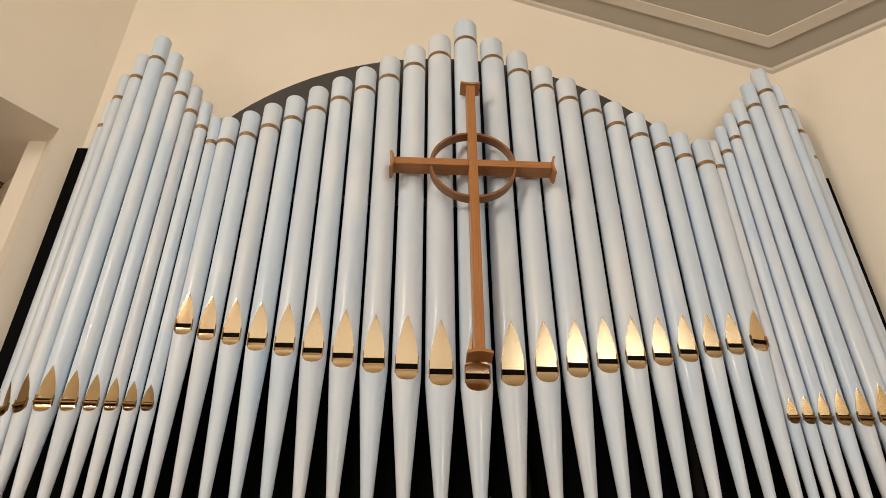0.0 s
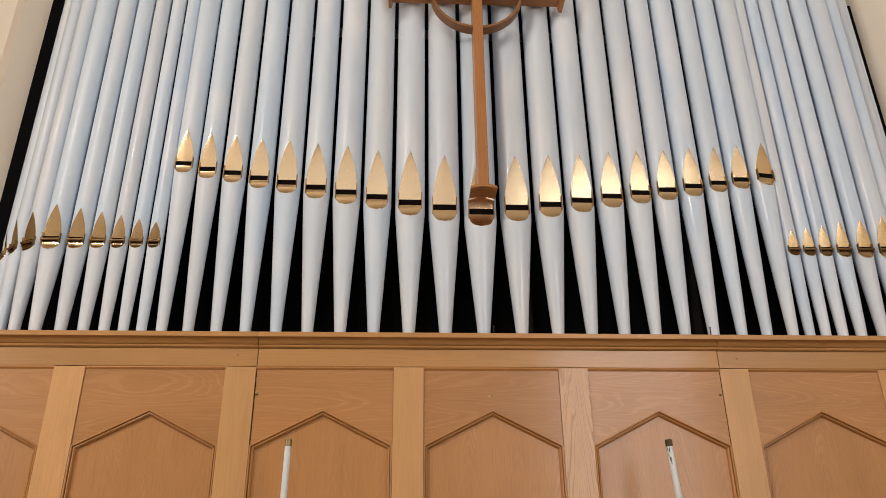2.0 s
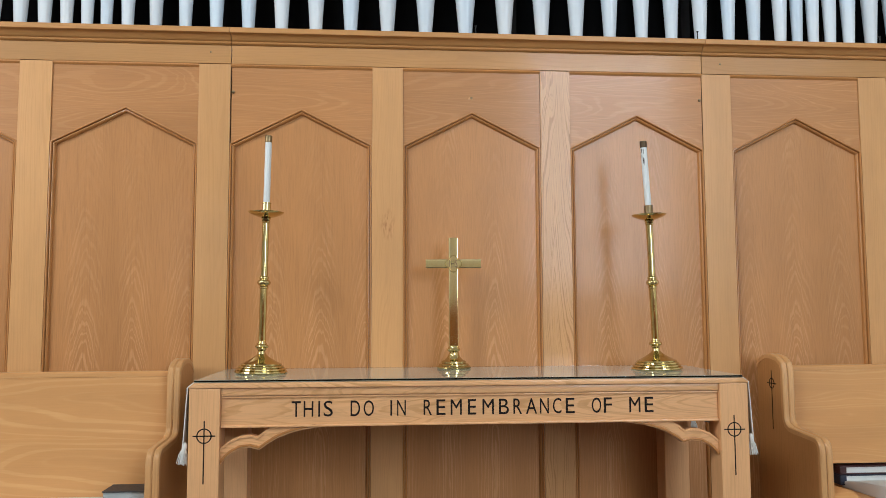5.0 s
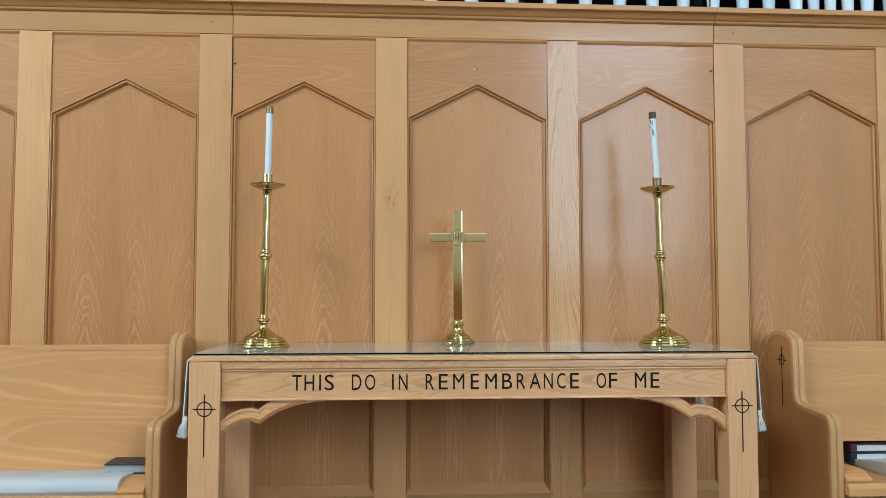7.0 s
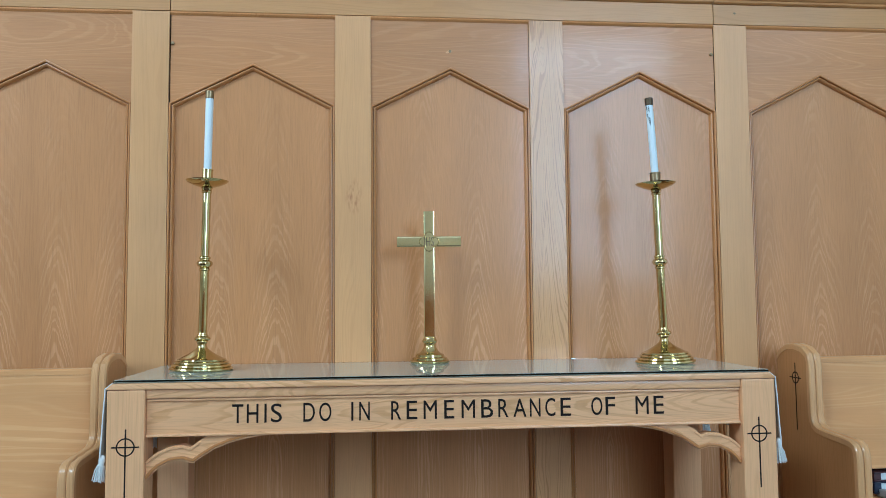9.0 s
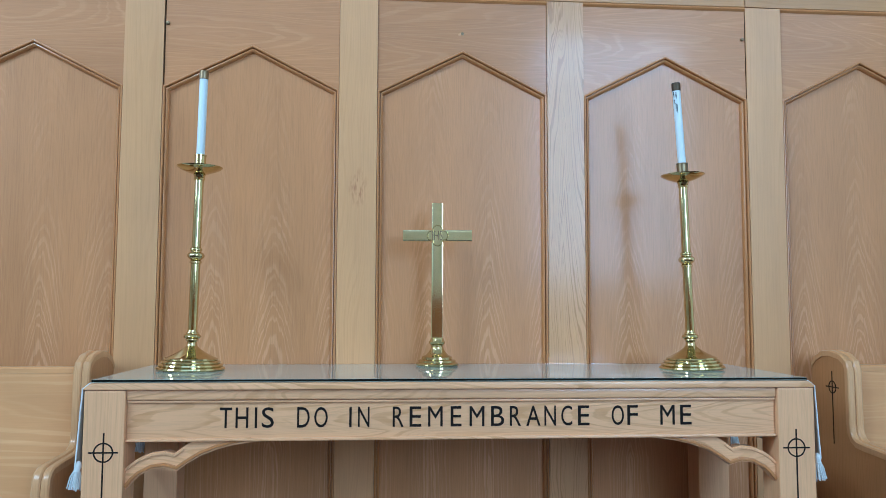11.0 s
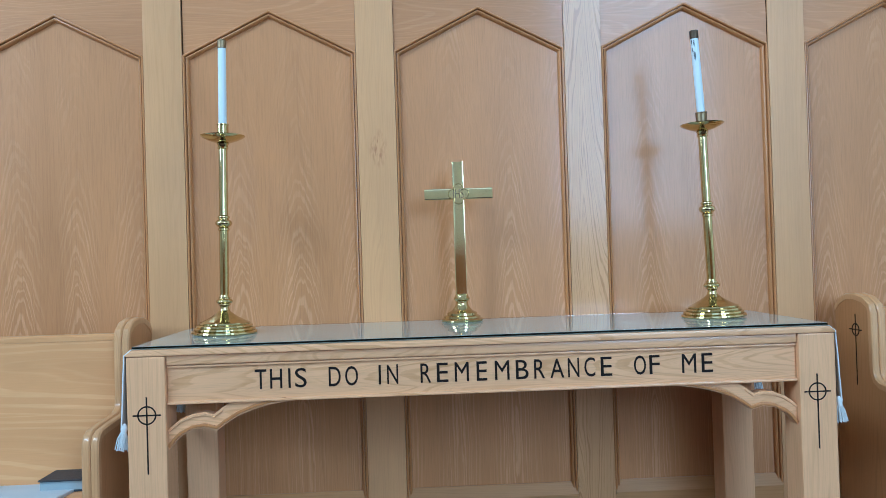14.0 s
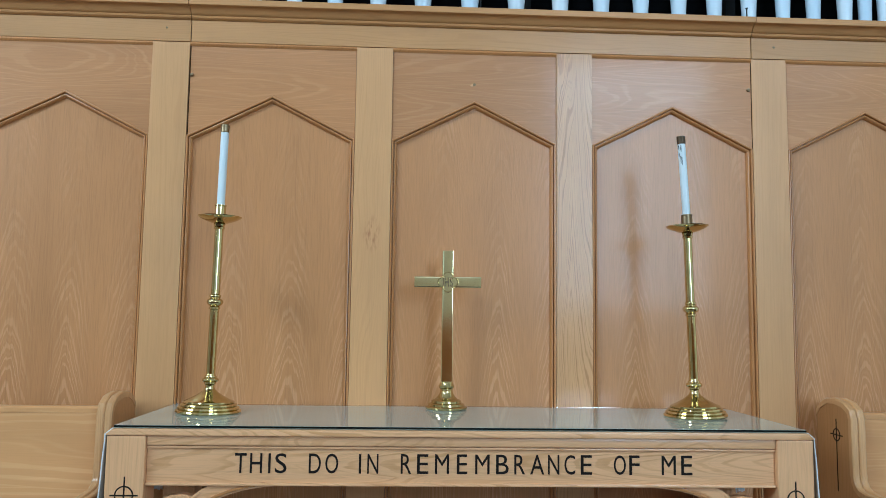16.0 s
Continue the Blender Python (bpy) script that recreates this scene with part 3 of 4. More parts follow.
def ceiling_strip(name, a, b, inset0, inset1, drop, label):
    """A flat board under the ceiling along the wall from a to b (the room on its left), between two distances from the wall."""
    a, b = Vector((*a, 0)), Vector((*b, 0))
    d = (b - a).normalized()
    side = Vector((-d.y, d.x, 0))
    k = math.tan(radians(22.5))
    bm = bmesh.new()
    quad = []
    for p, w, s in ((a, inset0, 1), (b, inset0, 0), (b, inset1, 0), (a, inset1, 1)):
        quad.append(p + side * w + (d * w * k if s else Vector()))
    up = [bm.verts.new((q.x, q.y, ceil_z(q.x, q.y) - 0.002)) for q in quad]
    dn = [bm.verts.new((q.x, q.y, ceil_z(q.x, q.y) - drop)) for q in quad]
    bm.faces.new(up), bm.faces.new(dn[::-1])
    for i in range(4):
        bm.faces.new((up[i], dn[i], dn[(i + 1) % 4], up[(i + 1) % 4]))
    return tagged(part(name, bm, ceiling_trim, soft=False), label, "trim", kind="structure")


cr = (CORNER_R, BACK)
for inset0, inset1, drop, label in ((0.150, 0.215, 0.014, "pale flat trim board round the ceiling"), (0.0, 0.022, 0.03, "thin pale bead between wall and ceiling")):
    ceiling_strip("trim", cr, (-4.0, BACK), inset0, inset1, drop, label)
    k = math.tan(radians(22.5))
    ne = Vector((R2, -R2, 0))
    e0, e1 = Vector((*cr, 0)), Vector((*cr, 0)) + ne * 4.0
    side = Vector((-R2, -R2, 0))
    bm = bmesh.new()
    quad = [e0 + side * inset0 + ne * inset0 * k, e1 + side * inset0, e1 + side * inset1, e0 + side * inset1 + ne * inset1 * k]
    up = [bm.verts.new((q.x, q.y, ceil_z(q.x, q.y) - 0.002)) for q in quad]
    dn = [bm.verts.new((q.x, q.y, ceil_z(q.x, q.y) - drop)) for q in quad]
    bm.faces.new(up), bm.faces.new(dn[::-1])
    for i in range(4):
        bm.faces.new((up[i], dn[i], dn[(i + 1) % 4], up[(i + 1) % 4]))
    tagged(part("trim", bm, ceiling_trim, soft=False), label, "trim", kind="structure")

# ---- the panelling under the organ ----
FACE = 2.985
PITCH, MID = 0.6067, 0.0015
STILE = 0.109
PANEL_Z0, SPRING, APEX, RAIL_Z = 0.325, 1.629, 1.755, 1.912
panelling = tagged(pose_empty("wall_panelling", (0, 0, 0)), "honey-coloured wooden wall panelling with pointed panels and a moulded cornice", "panelling", kind="structure")
part("carcass", box(-2.52, 2.52, 3.014, 3.36, 0, 1.99), wood_panel, panelling, soft=False)
for i in range(-3, 4):
    cx = MID + i * PITCH
    x0, x1 = cx - PITCH / 2 + STILE / 2, cx + PITCH / 2 - STILE / 2
    # recessed pointed panel
    a0, a1 = x0 + 0.004, x1 - 0.004
    part("panel", box(a0, a1, 3.003, 3.013, PANEL_Z0 + 0.01, APEX + 0.006), wood_panel, panelling, soft=False, at=(0, 0, 0))
    # board above it, cut to the point
    out = [(x0 + 0.001, RAIL_Z - 0.012), (x0 + 0.001, SPRING), (cx, APEX), (x1 - 0.001, SPRING), (x1 - 0.001, RAIL_Z - 0.012)]
    part("spandrel", prism(out, 2.9905, 3.002), wood_spandrel, panelling, soft=False)
    # moulding round the panel
    path = [(x0, 2.9945, PANEL_Z0), (x0, 2.9945, SPRING), (cx, 2.9945, APEX), (x1, 2.9945, SPRING), (x1, 2.9945, PANEL_Z0)]
    section = [(0, -0.008), (0.0006, 0.0070), (0.0020, 0.0094), (0.0045, 0.0098), (0.0066, 0.0082), (0.0074, -0.0010), (0.0092, -0.0010), (0.0099, 0.0044), (0.0122, 0.0050), (0.0148, 0.0030), (0.0172, -0.0025), (0.018, -0.008)]
    part("moulding", sweep(path, section), wood_mould, panelling)
    # small bead under the rail
    part("bead", sweep([(x0, 2.992, RAIL_Z - 0.006), (x1, 2.992, RAIL_Z - 0.006)], [(-0.006, 0.0), (-0.006, 0.006), (0.0, 0.008), (0.006, 0.003), (0.006, 0.0)]), wood_mould, panelling)
    # sloping sill
    part("sill", prism([(3.003, PANEL_Z0 - 0.002), (3.003, PANEL_Z0 + 0.034), (2.998, PANEL_Z0 + 0.034), (FACE - 0.004, PANEL_Z0 + 0.002), (FACE - 0.004, PANEL_Z0 - 0.002)], x0 + 0.001, x1 - 0.001, axis="x"), wood_rail, panelling, soft=False)
for i in range(-3, 5):
    sx = MID + (i - 0.5) * PITCH
    mat = {1: wood_knotty, 0: wood_stile_knot}.get(i, wood_stile)
    part("stile", box(sx - STILE / 2, sx + STILE / 2, FACE, 3.012, 0.0, RAIL_Z - 0.0018, 0.0006), mat, panelling)
part("bottom_rail", box(-2.52, 2.52, FACE + 0.002, 3.012, 0.0, PANEL_Z0 - 0.003, 0.001), wood_rail, panelling)
# top rail and cornice, in three lengths that meet at hairline joints
SEAM_L, SEAM_R = -0.8515, 0.8570
CORNICE = [(3.39, 2.0122), (3.39, 1.9785), (2.985, 1.9787), (2.978, 1.9811), (2.975, 1.9835), (2.974, 1.9871), (2.975, 1.9896), (2.979, 1.9883), (2.979, 1.9911), (2.973, 1.9937), (2.97, 1.9972),
           (2.967, 2.0019), (2.962, 2.0063), (2.9565, 2.0097), (2.9508, 2.0122), (2.9508, 2.0178), (2.9478, 2.0191), (2.9475, 2.01), (2.943, 2.0114), (2.9425, 2.0126), (2.9425, 2.0284), (2.943, 2.0294), (2.985, 2.0294), (2.99, 2.0122)]
for x0, x1 in ((-2.52, SEAM_L - 0.0012), (SEAM_L + 0.0012, SEAM_R - 0.0012), (SEAM_R + 0.0012, 2.52)):
    part("top_rail", box(x0, x1, FACE - 0.0015, 3.012, RAIL_Z, 1.9775, 0.001), wood_rail, panelling)
    part("cornice", prism(CORNICE, x0, x1, axis="x"), wood_cornice, panelling)
for sx in (SEAM_L, SEAM_R):
    part("joint", box(sx - 0.0007, sx + 0.0007, 2.9885, 3.0025, 1.0, RAIL_Z + 0.06), dark_hole, panelling, soft=False)

for hx, hz in ((0.93, 1.949), (-0.924, 1.953), (0.928, 1.95)):
    hole = lathe([(0.0032, 0), (0.0032, 0.0012), (0.0022, 0.0016)], 12)
    bmesh.ops.rotate(hole, verts=hole.verts, cent=(0, 0, 0), matrix=Matrix.Rotation(radians(90), 3, "X"))
    part("nail_head", hole, brass_dark, panelling, "dark nail head in the top rail", at=(hx, FACE - 0.0014, hz))


def knob(x, z, r=0.0055):
    t = thing("knob", "small dark round wooden peg in the panelling", "peg", (x, 2.9905, z), "pegs in the panelling")
    bm = bmesh.new()
    prof = [(r, 0.0), (r, 0.004), (r * 0.8, 0.006), (r * 0.35, 0.0068)]
    lathe(prof, 20, bm)
    bmesh.ops.rotate(bm, verts=bm.verts, cent=(0, 0, 0), matrix=Matrix.Rotation(radians(90), 3, "X"))
    part("peg", bm, brass_dark, t)


knob(-0.8445, 1.812)
knob(0.8475, 1.813)
bm = bmesh.new()
lathe([(0.0045, 0.0), (0.0045, 0.0012), (0.0030, 0.0016)], 20, bm)
bmesh.ops.rotate(bm, verts=bm.verts, cent=(0, 0, 0), matrix=Matrix.Rotation(radians(90), 3, "X"))
screw = thing("screw", "screw in a chipped hole in the panelling", "screw", (0.000, 2.9905, 1.806))
part("head", bm, brass_dark, screw)
part("chip", prism([(-0.014, -0.004), (-0.006, 0.003), (-0.002, 0.002), (-0.003, -0.005), (-0.010, -0.006)], -0.0012, 0.001), wood_pew_rim, screw)
for nx in (0.014, 0.838, 1.545):
    nail = thing("nail", "thin black nail standing on the cornice", "nail", (nx, 2.965, 2.0294), "nails on the cornice")
    part("shank", lathe([(0.0022, 0), (0.0022, 0.033), (0.0040, 0.0335), (0.0040, 0.036)], 10), iron, nail)

# ---- the organ ----
SHELF = 2.0125
PIPE_Y = 3.12


def lancet(u):
    return max(0.0, 1 - u ** 1.9)


def belly(u):
    return max(0.0, 1 - u ** 2.4) ** 0.5


def organ_pipe(x, y, r, slot, tip, top, facing=0.0, beard=False, group="organ pipes", lips=None):
    """A flue pipe: cone foot, flattened mouth with gilt lips and ears, and a body with a gilt band."""
    t = thing("organ_pipe", "silver-white enamelled organ pipe with gilded mouth and band", "organ pipe", (x, y, SHELF), group)
    t.rotation_euler = (0, 0, radians(facing))
    slot, tip, top = slot - SHELF, tip - SHELF, top - SHELF
    wide, high = 0.76 * r, tip - slot
    low = 0.92 * r
    gap = 0.0122 * (r / 0.065) ** 0.7

    def chord(w):
        return math.sqrt(max(1e-9, r * r - w * w))

    def plane(u):
        """How far the flattened face of the upper lip stands before the axis."""
        return chord(wide) + (r - chord(wide)) * u

    def flat(u):
        return math.sqrt(max(0.0, r * r - plane(u) ** 2))

    def tube(levels, name, mat, cap):
        bm = bmesh.new()
        segs, rings = 40, []
        for rad, z, w in levels:
            front = math.sqrt(max(1e-9, rad * rad - min(w, rad) ** 2))
            ring = []
            for i in range(segs):
                a = 2 * math.pi * (i + 0.5) / segs
                px, py = rad * math.cos(a), rad * math.sin(a)
                if w > 0:
                    py = max(py, -front)
                ring.append(bm.verts.new((px, py, z)))
            rings.append(ring)
        for a, b in zip(rings, rings[1:]):
            for i in range(segs):
                bm.faces.new((a[i], a[(i + 1) % segs], b[(i + 1) % segs], b[i]))
        bm.faces.new(rings[0][::-1])
        bm.faces.new(rings[-1])
        return part(name, bm, mat, t)

    foot_r = 0.016 + 0.05 * r
    knee = slot - gap - low

    def cone(z):
        """Radius of the foot, which tapers evenly from the mouth to the toe."""
        return min(r, foot_r + (r - foot_r) * (z - 0.012) / (slot - gap - 0.3 * low - 0.012))

    levels = [(foot_r * 0.8, 0.0, 0), (foot_r, 0.012, 0), (cone(knee * 0.5), knee * 0.5, 0), (cone(knee - 0.006), knee - 0.006, 0)]
    for k in range(7):
        u = 1 - k / 6
        z = slot - gap - low * u * 0.999
        levels.append((cone(z), z, wide * belly(u)))
    tube(levels, "foot", enamel, True)
    # Solid near-black block on the mouth; the opening's inner shade is in its colour.
    part("mouth_slot", box(-wide * 0.985, wide * 0.985, -chord(wide) - 0.0006, -chord(wide) + 0.012, slot - gap - 0.001, slot + gap + 0.001), dark_hole, t, soft=False)
    levels = [(r, slot - gap, wide)]
    for k in range(10):
        u = k / 9
        levels.append((r, slot + gap + (high - gap) * u, flat(u)))
    levels += [(r, tip + 0.03, 0), (r, top - 0.10, 0), (r, top - 0.006, 0), (r * 0.985, top - 0.0015, 0), (r * 0.95, top, 0)]
    tube(levels, "body", enamel, True)

    def lip(name, z_of, w_of, y_of, steps, label):
        bm = bmesh.new()
        rows = []
        for k in range(steps + 1):
            u = k / steps
            w = max(w_of(u), 0.0004)
            rows.append([bm.verts.new((w * c, -y_of(u, w) - 0.0016 - 0.0004 * (1 - c * c), z_of(u))) for c in (-1, -0.5, 0, 0.5, 1)])
        for a, b in zip(rows, rows[1:]):
            for i in range(4):
                bm.faces.new((a[i], a[i + 1], b[i + 1], b[i]))
        rim = bmesh.ops.extrude_edge_only(bm, edges=[e for e in bm.edges if e.is_boundary])
        for v in rim["geom"]:
            if isinstance(v, bmesh.types.BMVert):
                v.co.y += 0.004
        return part(name, bm, lips or gold, t, label)

    lip("upper_lip", lambda u: slot + gap + 0.001 + (high - gap) * u, lambda u: wide * lancet(u), lambda u, w: plane(u), 12, "gilded pointed upper lip")
    lip("lower_lip", lambda u: slot - gap - 0.001 - low * u, lambda u: wide * belly(u), lambda u, w: math.sqrt(max(1e-9, cone(slot - gap - 0.001 - low * u) ** 2 - w * w)), 8, "gilded rounded lower lip")
    c = chord(wide)
    ear_h = 0.34 * high if not beard else 0.3 * high
    for s in (-1, 1):
        e = box(s * wide - 0.0016, s * wide + 0.0016, -c - 0.15 * r - 0.004, -c + 0.006, slot - gap - 0.3 * low, slot + ear_h * 0.55, 0.0008)
        part("ear", e, gold_dull, t, "dull gilt ear beside the mouth")
    if beard:
        bm = lathe([(0.0046, -wide * 1.1), (0.005, -wide * 1.09), (0.005, wide * 1.09), (0.0046, wide * 1.1)], 14)
        bmesh.ops.rotate(bm, verts=bm.verts, cent=(0, 0, 0), matrix=Matrix.Rotation(radians(90), 3, "Y"))
        bmesh.ops.translate(bm, verts=bm.verts, vec=(0, -c - 0.010, slot - gap * 0.6))
        part("beard", bm, gold_dull, t, "gilt rod across the mouth")
    b0 = top - (0.197 if beard else 0.180)
    band = [(r - 0.001, b0), (r + 0.0012, b0 + 0.001), (r + 0.0012, b0 + 0.025), (r - 0.001, b0 + 0.026)]
    part("band", lathe(band, 40), gold_band, t, "dull gilt band near the top")
    return t


MAIN_X = [-1.256, -1.155, -1.048, -0.936, -0.819, -0.697, -0.570, -0.440, -0.302, -0.158, -0.006, 0.145, 0.289, 0.424, 0.555, 0.681, 0.800, 0.916, 1.031, 1.134, 1.241]
MAIN_SLOT = [2.822, 2.797, 2.780, 2.756, 2.736, 2.714, 2.692, 2.671, 2.646, 2.624, 2.605, 2.628, 2.647, 2.670, 2.693, 2.713, 2.730, 2.751, 2.771, 2.789, 2.810]
MAIN_TIP = [2.982, 2.968, 2.956, 2.940, 2.933, 2.917, 2.907, 2.886, 2.882, 2.863, 2.852, 2.868, 2.878, 2.889, 2.902, 2.912, 2.920, 2.936, 2.943, 2.953, 2.966]
MAIN_TOP = [4.071, 4.123, 4.185, 4.247, 4.325, 4.405, 4.493, 4.592, 4.694, 4.795, 4.936, 4.785, 4.679, 4.560, 4.473, 4.383, 4.295, 4.217, 4.154, 4.081, 4.037]
for i, x in enumerate(MAIN_X):
    near = [abs(x - MAIN_X[k]) for k in (i - 1, i + 1) if 0 <= k < len(MAIN_X)]
    organ_pipe(x, PIPE_Y, 0.455 * min(near), MAIN_SLOT[i], MAIN_TIP[i], MAIN_TOP[i], 9 if i == 20 else 0, group="pipes of the middle field")
WING_D = [0.064, 0.067, 0.072, 0.079, 0.087, 0.098]
WING_L = [-1.332, -1.401, -1.474, -1.552, -1.637, -1.733]
WING_R = [1.310, 1.376, 1.446, 1.523, 1.614, 1.708]
WING_TIP = [2.545, 2.557, 2.571, 2.584, 2.597, 2.612]
TOP_L, TOP_R = [4.093, 4.195, 4.305, 4.432, 4.569, 4.699], [4.045, 4.155, 4.259, 4.371, 4.512, 4.630]
for xs, tops, g in ((WING_L, TOP_L, "pipes of the west wing"), (WING_R, TOP_R, "pipes of the east wing")):
    for i in range(6):
        organ_pipe(xs[i], PIPE_Y, 0.46 * WING_D[i], 2.464, WING_TIP[i], tops[i], beard=True, group=g, lips=gold_wing)
# the outer pipes of each wing turn back towards the wall
RETURN_L = [(-1.822, 3.143, 0.080, 4.575, -24), (-1.900, 3.188, 0.074, 4.455, -42), (-1.962, 3.247, 0.068, 4.300, -58), (-2.005, 3.312, 0.062, 4.105, -70)]
RETURN_R = [(1.790, 3.143, 0.080, 4.530, 24), (1.862, 3.188, 0.074, 4.390, 42), (1.925, 3.247, 0.068, 4.255, 58), (1.965, 3.312, 0.062, 4.060, 70)]
for rows, g in ((RETURN_L, "pipes of the west wing"), (RETURN_R, "pipes of the east wing")):
    for k, (x, y, d, top, turn) in enumerate(rows):
        organ_pipe(x, y, 0.475 * d, 2.462, 2.592 - 0.013 * k, top, turn, True, g, gold_wing)

# dark boards behind the pipes
case = thing("organ_case", "black and dark grey boards behind the organ pipes", "organ case", (0, 3.33, SHELF))
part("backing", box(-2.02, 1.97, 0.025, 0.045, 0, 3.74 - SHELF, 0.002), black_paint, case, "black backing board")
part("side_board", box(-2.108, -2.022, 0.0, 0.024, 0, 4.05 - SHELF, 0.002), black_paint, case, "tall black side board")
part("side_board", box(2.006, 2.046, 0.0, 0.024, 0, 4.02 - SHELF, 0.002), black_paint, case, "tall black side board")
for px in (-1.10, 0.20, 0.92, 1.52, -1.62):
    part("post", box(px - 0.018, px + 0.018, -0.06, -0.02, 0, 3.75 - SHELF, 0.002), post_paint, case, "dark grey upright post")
arc = [(-1.50, 3.722)]
for k in range(41):
    a = radians(158 - (158 - 22) * k / 40)
    arc.append((-0.09 + 1.6 * math.cos(a), 3.200 + 1.6 * math.sin(a)))
arc.append((1.32, 3.722))
arc = [(x, z - SHELF) for x, z in arc]
part("arch_board", prism(arc, -0.085, -0.065, 0.002), grey_board, case, "dark grey board with an arched top")

# ---- wooden cross on the organ ----
hung = thing("wall_cross", "brown wooden ringed cross hung before the organ pipes", "cross", (-0.003, 2.965, 2.66))
CZ = 3.71 - 2.66
part("upright", box(-0.0225, 0.0225, 0, 0.078, 0.012, 4.262 - 2.66, 0.003), wood_cross, hung)
for s in (-1, 1):
    part("arm", box(min(s * 0.0227, s * 0.387), max(s * 0.0227, s * 0.387), 0.003, 0.078, CZ - 0.021, CZ + 0.021, 0.003), wood_cross_h, hung)
bm = ring_band(0.213, 0.012, 0.012, 0.062, 72)
part("ring", bm, wood_ring, hung, "thin bent wooden ring", at=(0, 0, CZ))


def saddle(width, depth, thick, sag):
    """A board that curves up at both ends."""
    n, pts = 10, []
    for k in range(n + 1):
        u = -1 + 2 * k / n
        pts.append((u * width / 2, sag * u * u))
    low = [(x, z - thick) for x, z in reversed(pts)]
    return prism(pts + low, -0.008, depth, 0.0015)


part("end_cap", saddle(0.104, 0.082, 0.012, 0.010), wood_cross_h, hung, at=(0, 0, 4.274 - 2.66))
bm = saddle(0.108, 0.082, 0.013, 0.010)
bmesh.ops.rotate(bm, verts=bm.verts, cent=(0, 0, 0), matrix=Matrix.Rotation(radians(180), 3, "Y"))
part("end_cap", bm, wood_cross_h, hung)
for s in (-1, 1):
    bm = saddle(0.104, 0.082, 0.012, 0.010)
    bmesh.ops.rotate(bm, verts=bm.verts, cent=(0, 0, 0), matrix=Matrix.Rotation(radians(90 * s), 3, "Y"))
    part("end_cap", bm, wood_cross, hung, at=(s * 0.398, 0, CZ))
part("bracket", box(-0.02, 0.02, 0.079, 0.10, 0.10, 0.16, 0.002), iron, hung)
part("bracket", box(-0.02, 0.02, 0.079, 0.10, 1.30, 1.36, 0.002), iron, hung)

# ---- communion table ----
TX0, TX1, TY0, TY1 = -0.856, 0.757, 2.498, 2.972
LEG = 0.086
table = thing("communion_table", "light oak communion table with carved lettering and curved brackets", "table", ((TX0 + TX1) / 2, (TY0 + TY1) / 2, 0))
TC = Vector(((TX0 + TX1) / 2, (TY0 + TY1) / 2, 0))


def tbox(x0, x1, y0, y1, z0, z1, bevel=0.0):
    return box(x0 - TC.x, x1 - TC.x, y0 - TC.y, y1 - TC.y, z0, z1, bevel)


for x0 in (TX0, TX1 - LEG):
    for y0 in (TY0, TY1 - 0.08):
        if y0 != TY0:
            x0 += 0.012 if x0 == TX0 else -0.026
        leg = part("leg", tbox(x0, x0 + LEG, y0, y0 + 0.08, 0, 0.8245, 0.004), wood_table_v, table)
        if y0 == TY0:
            bm = cross_inlay()
            part("cross_inlay", bm, ink, leg, "black inlaid ringed cross", at=(x0 + (0.044 if x0 == TX0 else 0.041) - TC.x, y0 - TC.y + 0.0002, 0.694 if x0 == TX0 else 0.690))
top_out = [(TX0 - 0.001, 0.825), (TX0 - 0.001, 0.829), (TX0 + 0.012, 0.8395), (TX1 - 0.012, 0.8395), (TX1 + 0.001, 0.829), (TX1 + 0.001, 0.825)]
part("tabletop", prism([(x - TC.x, z) for x, z in top_out], TY0 - 0.002 - TC.y, TY1 - TC.y, 0.002), wood_table_h, table)
AX0, AX1 = TX0 + LEG + 0.0005, TX1 - LEG - 0.0005
apron = part("apron", tbox(AX0, AX1, 2.512, 2.536, 0.718, 0.8245, 0.002), wood_table_h, table)
part("moulding", tbox(AX0, AX1, 2.504, 2.513, 0.803, 0.8245, 0.003), wood_table_h, table)
part("moulding", tbox(AX0, AX1, 2.507, 2.513, 0.796, 0.801, 0.002), wood_table_h, table)
part("moulding", tbox(AX0, AX1, 2.505, 2.537, 0.714, 0.720, 0.0025), wood_table_h, table)
part("apron", tbox(AX0, AX1, TY1 - 0.06, TY1 - 0.035, 0.718, 0.8245, 0.002), wood_table_h, table)
for x0 in (TX0 + 0.03, TX1 - 0.055):
    part("apron", tbox(x0, x0 + 0.025, TY0 + 0.081, TY1 - 0.081, 0.718, 0.8245, 0.002), wood_table_h, table)
LETTERS = [("T", -0.5740, -0.5480), ("H", -0.5400, -0.5130), ("I", -0.4990, -0.4940), ("S", -0.4840, -0.4580), ("D", -0.4080, -0.3810), ("O", -0.3710, -0.3420), ("I", -0.2950, -0.2900), ("N", -0.2760, -0.2510), ("R", -0.2000, -0.1760), ("E", -0.1630, -0.1370), ("M", -0.1220, -0.0900), ("E", -0.0720, -0.0480), ("M", -0.0300, 0.0030), ("B", 0.0180, 0.0470), ("R", 0.0600, 0.0850), ("A", 0.0970, 0.1290), ("N", 0.1380, 0.1640), ("C", 0.1760, 0.2010), ("E", 0.2140, 0.2400), ("O", 0.2910, 0.3190), ("F", 0.3270, 0.3510), ("M", 0.4030, 0.4360), ("E", 0.4490, 0.4750)]
for letter, x0, x1 in LETTERS:
    part("letter", word_mesh(letter, x1 - x0, 0.0440), ink, apron, "", at=((x0 + x1) / 2 - TC.x, 2.5122 - TC.y, 0.7415), soft=False)


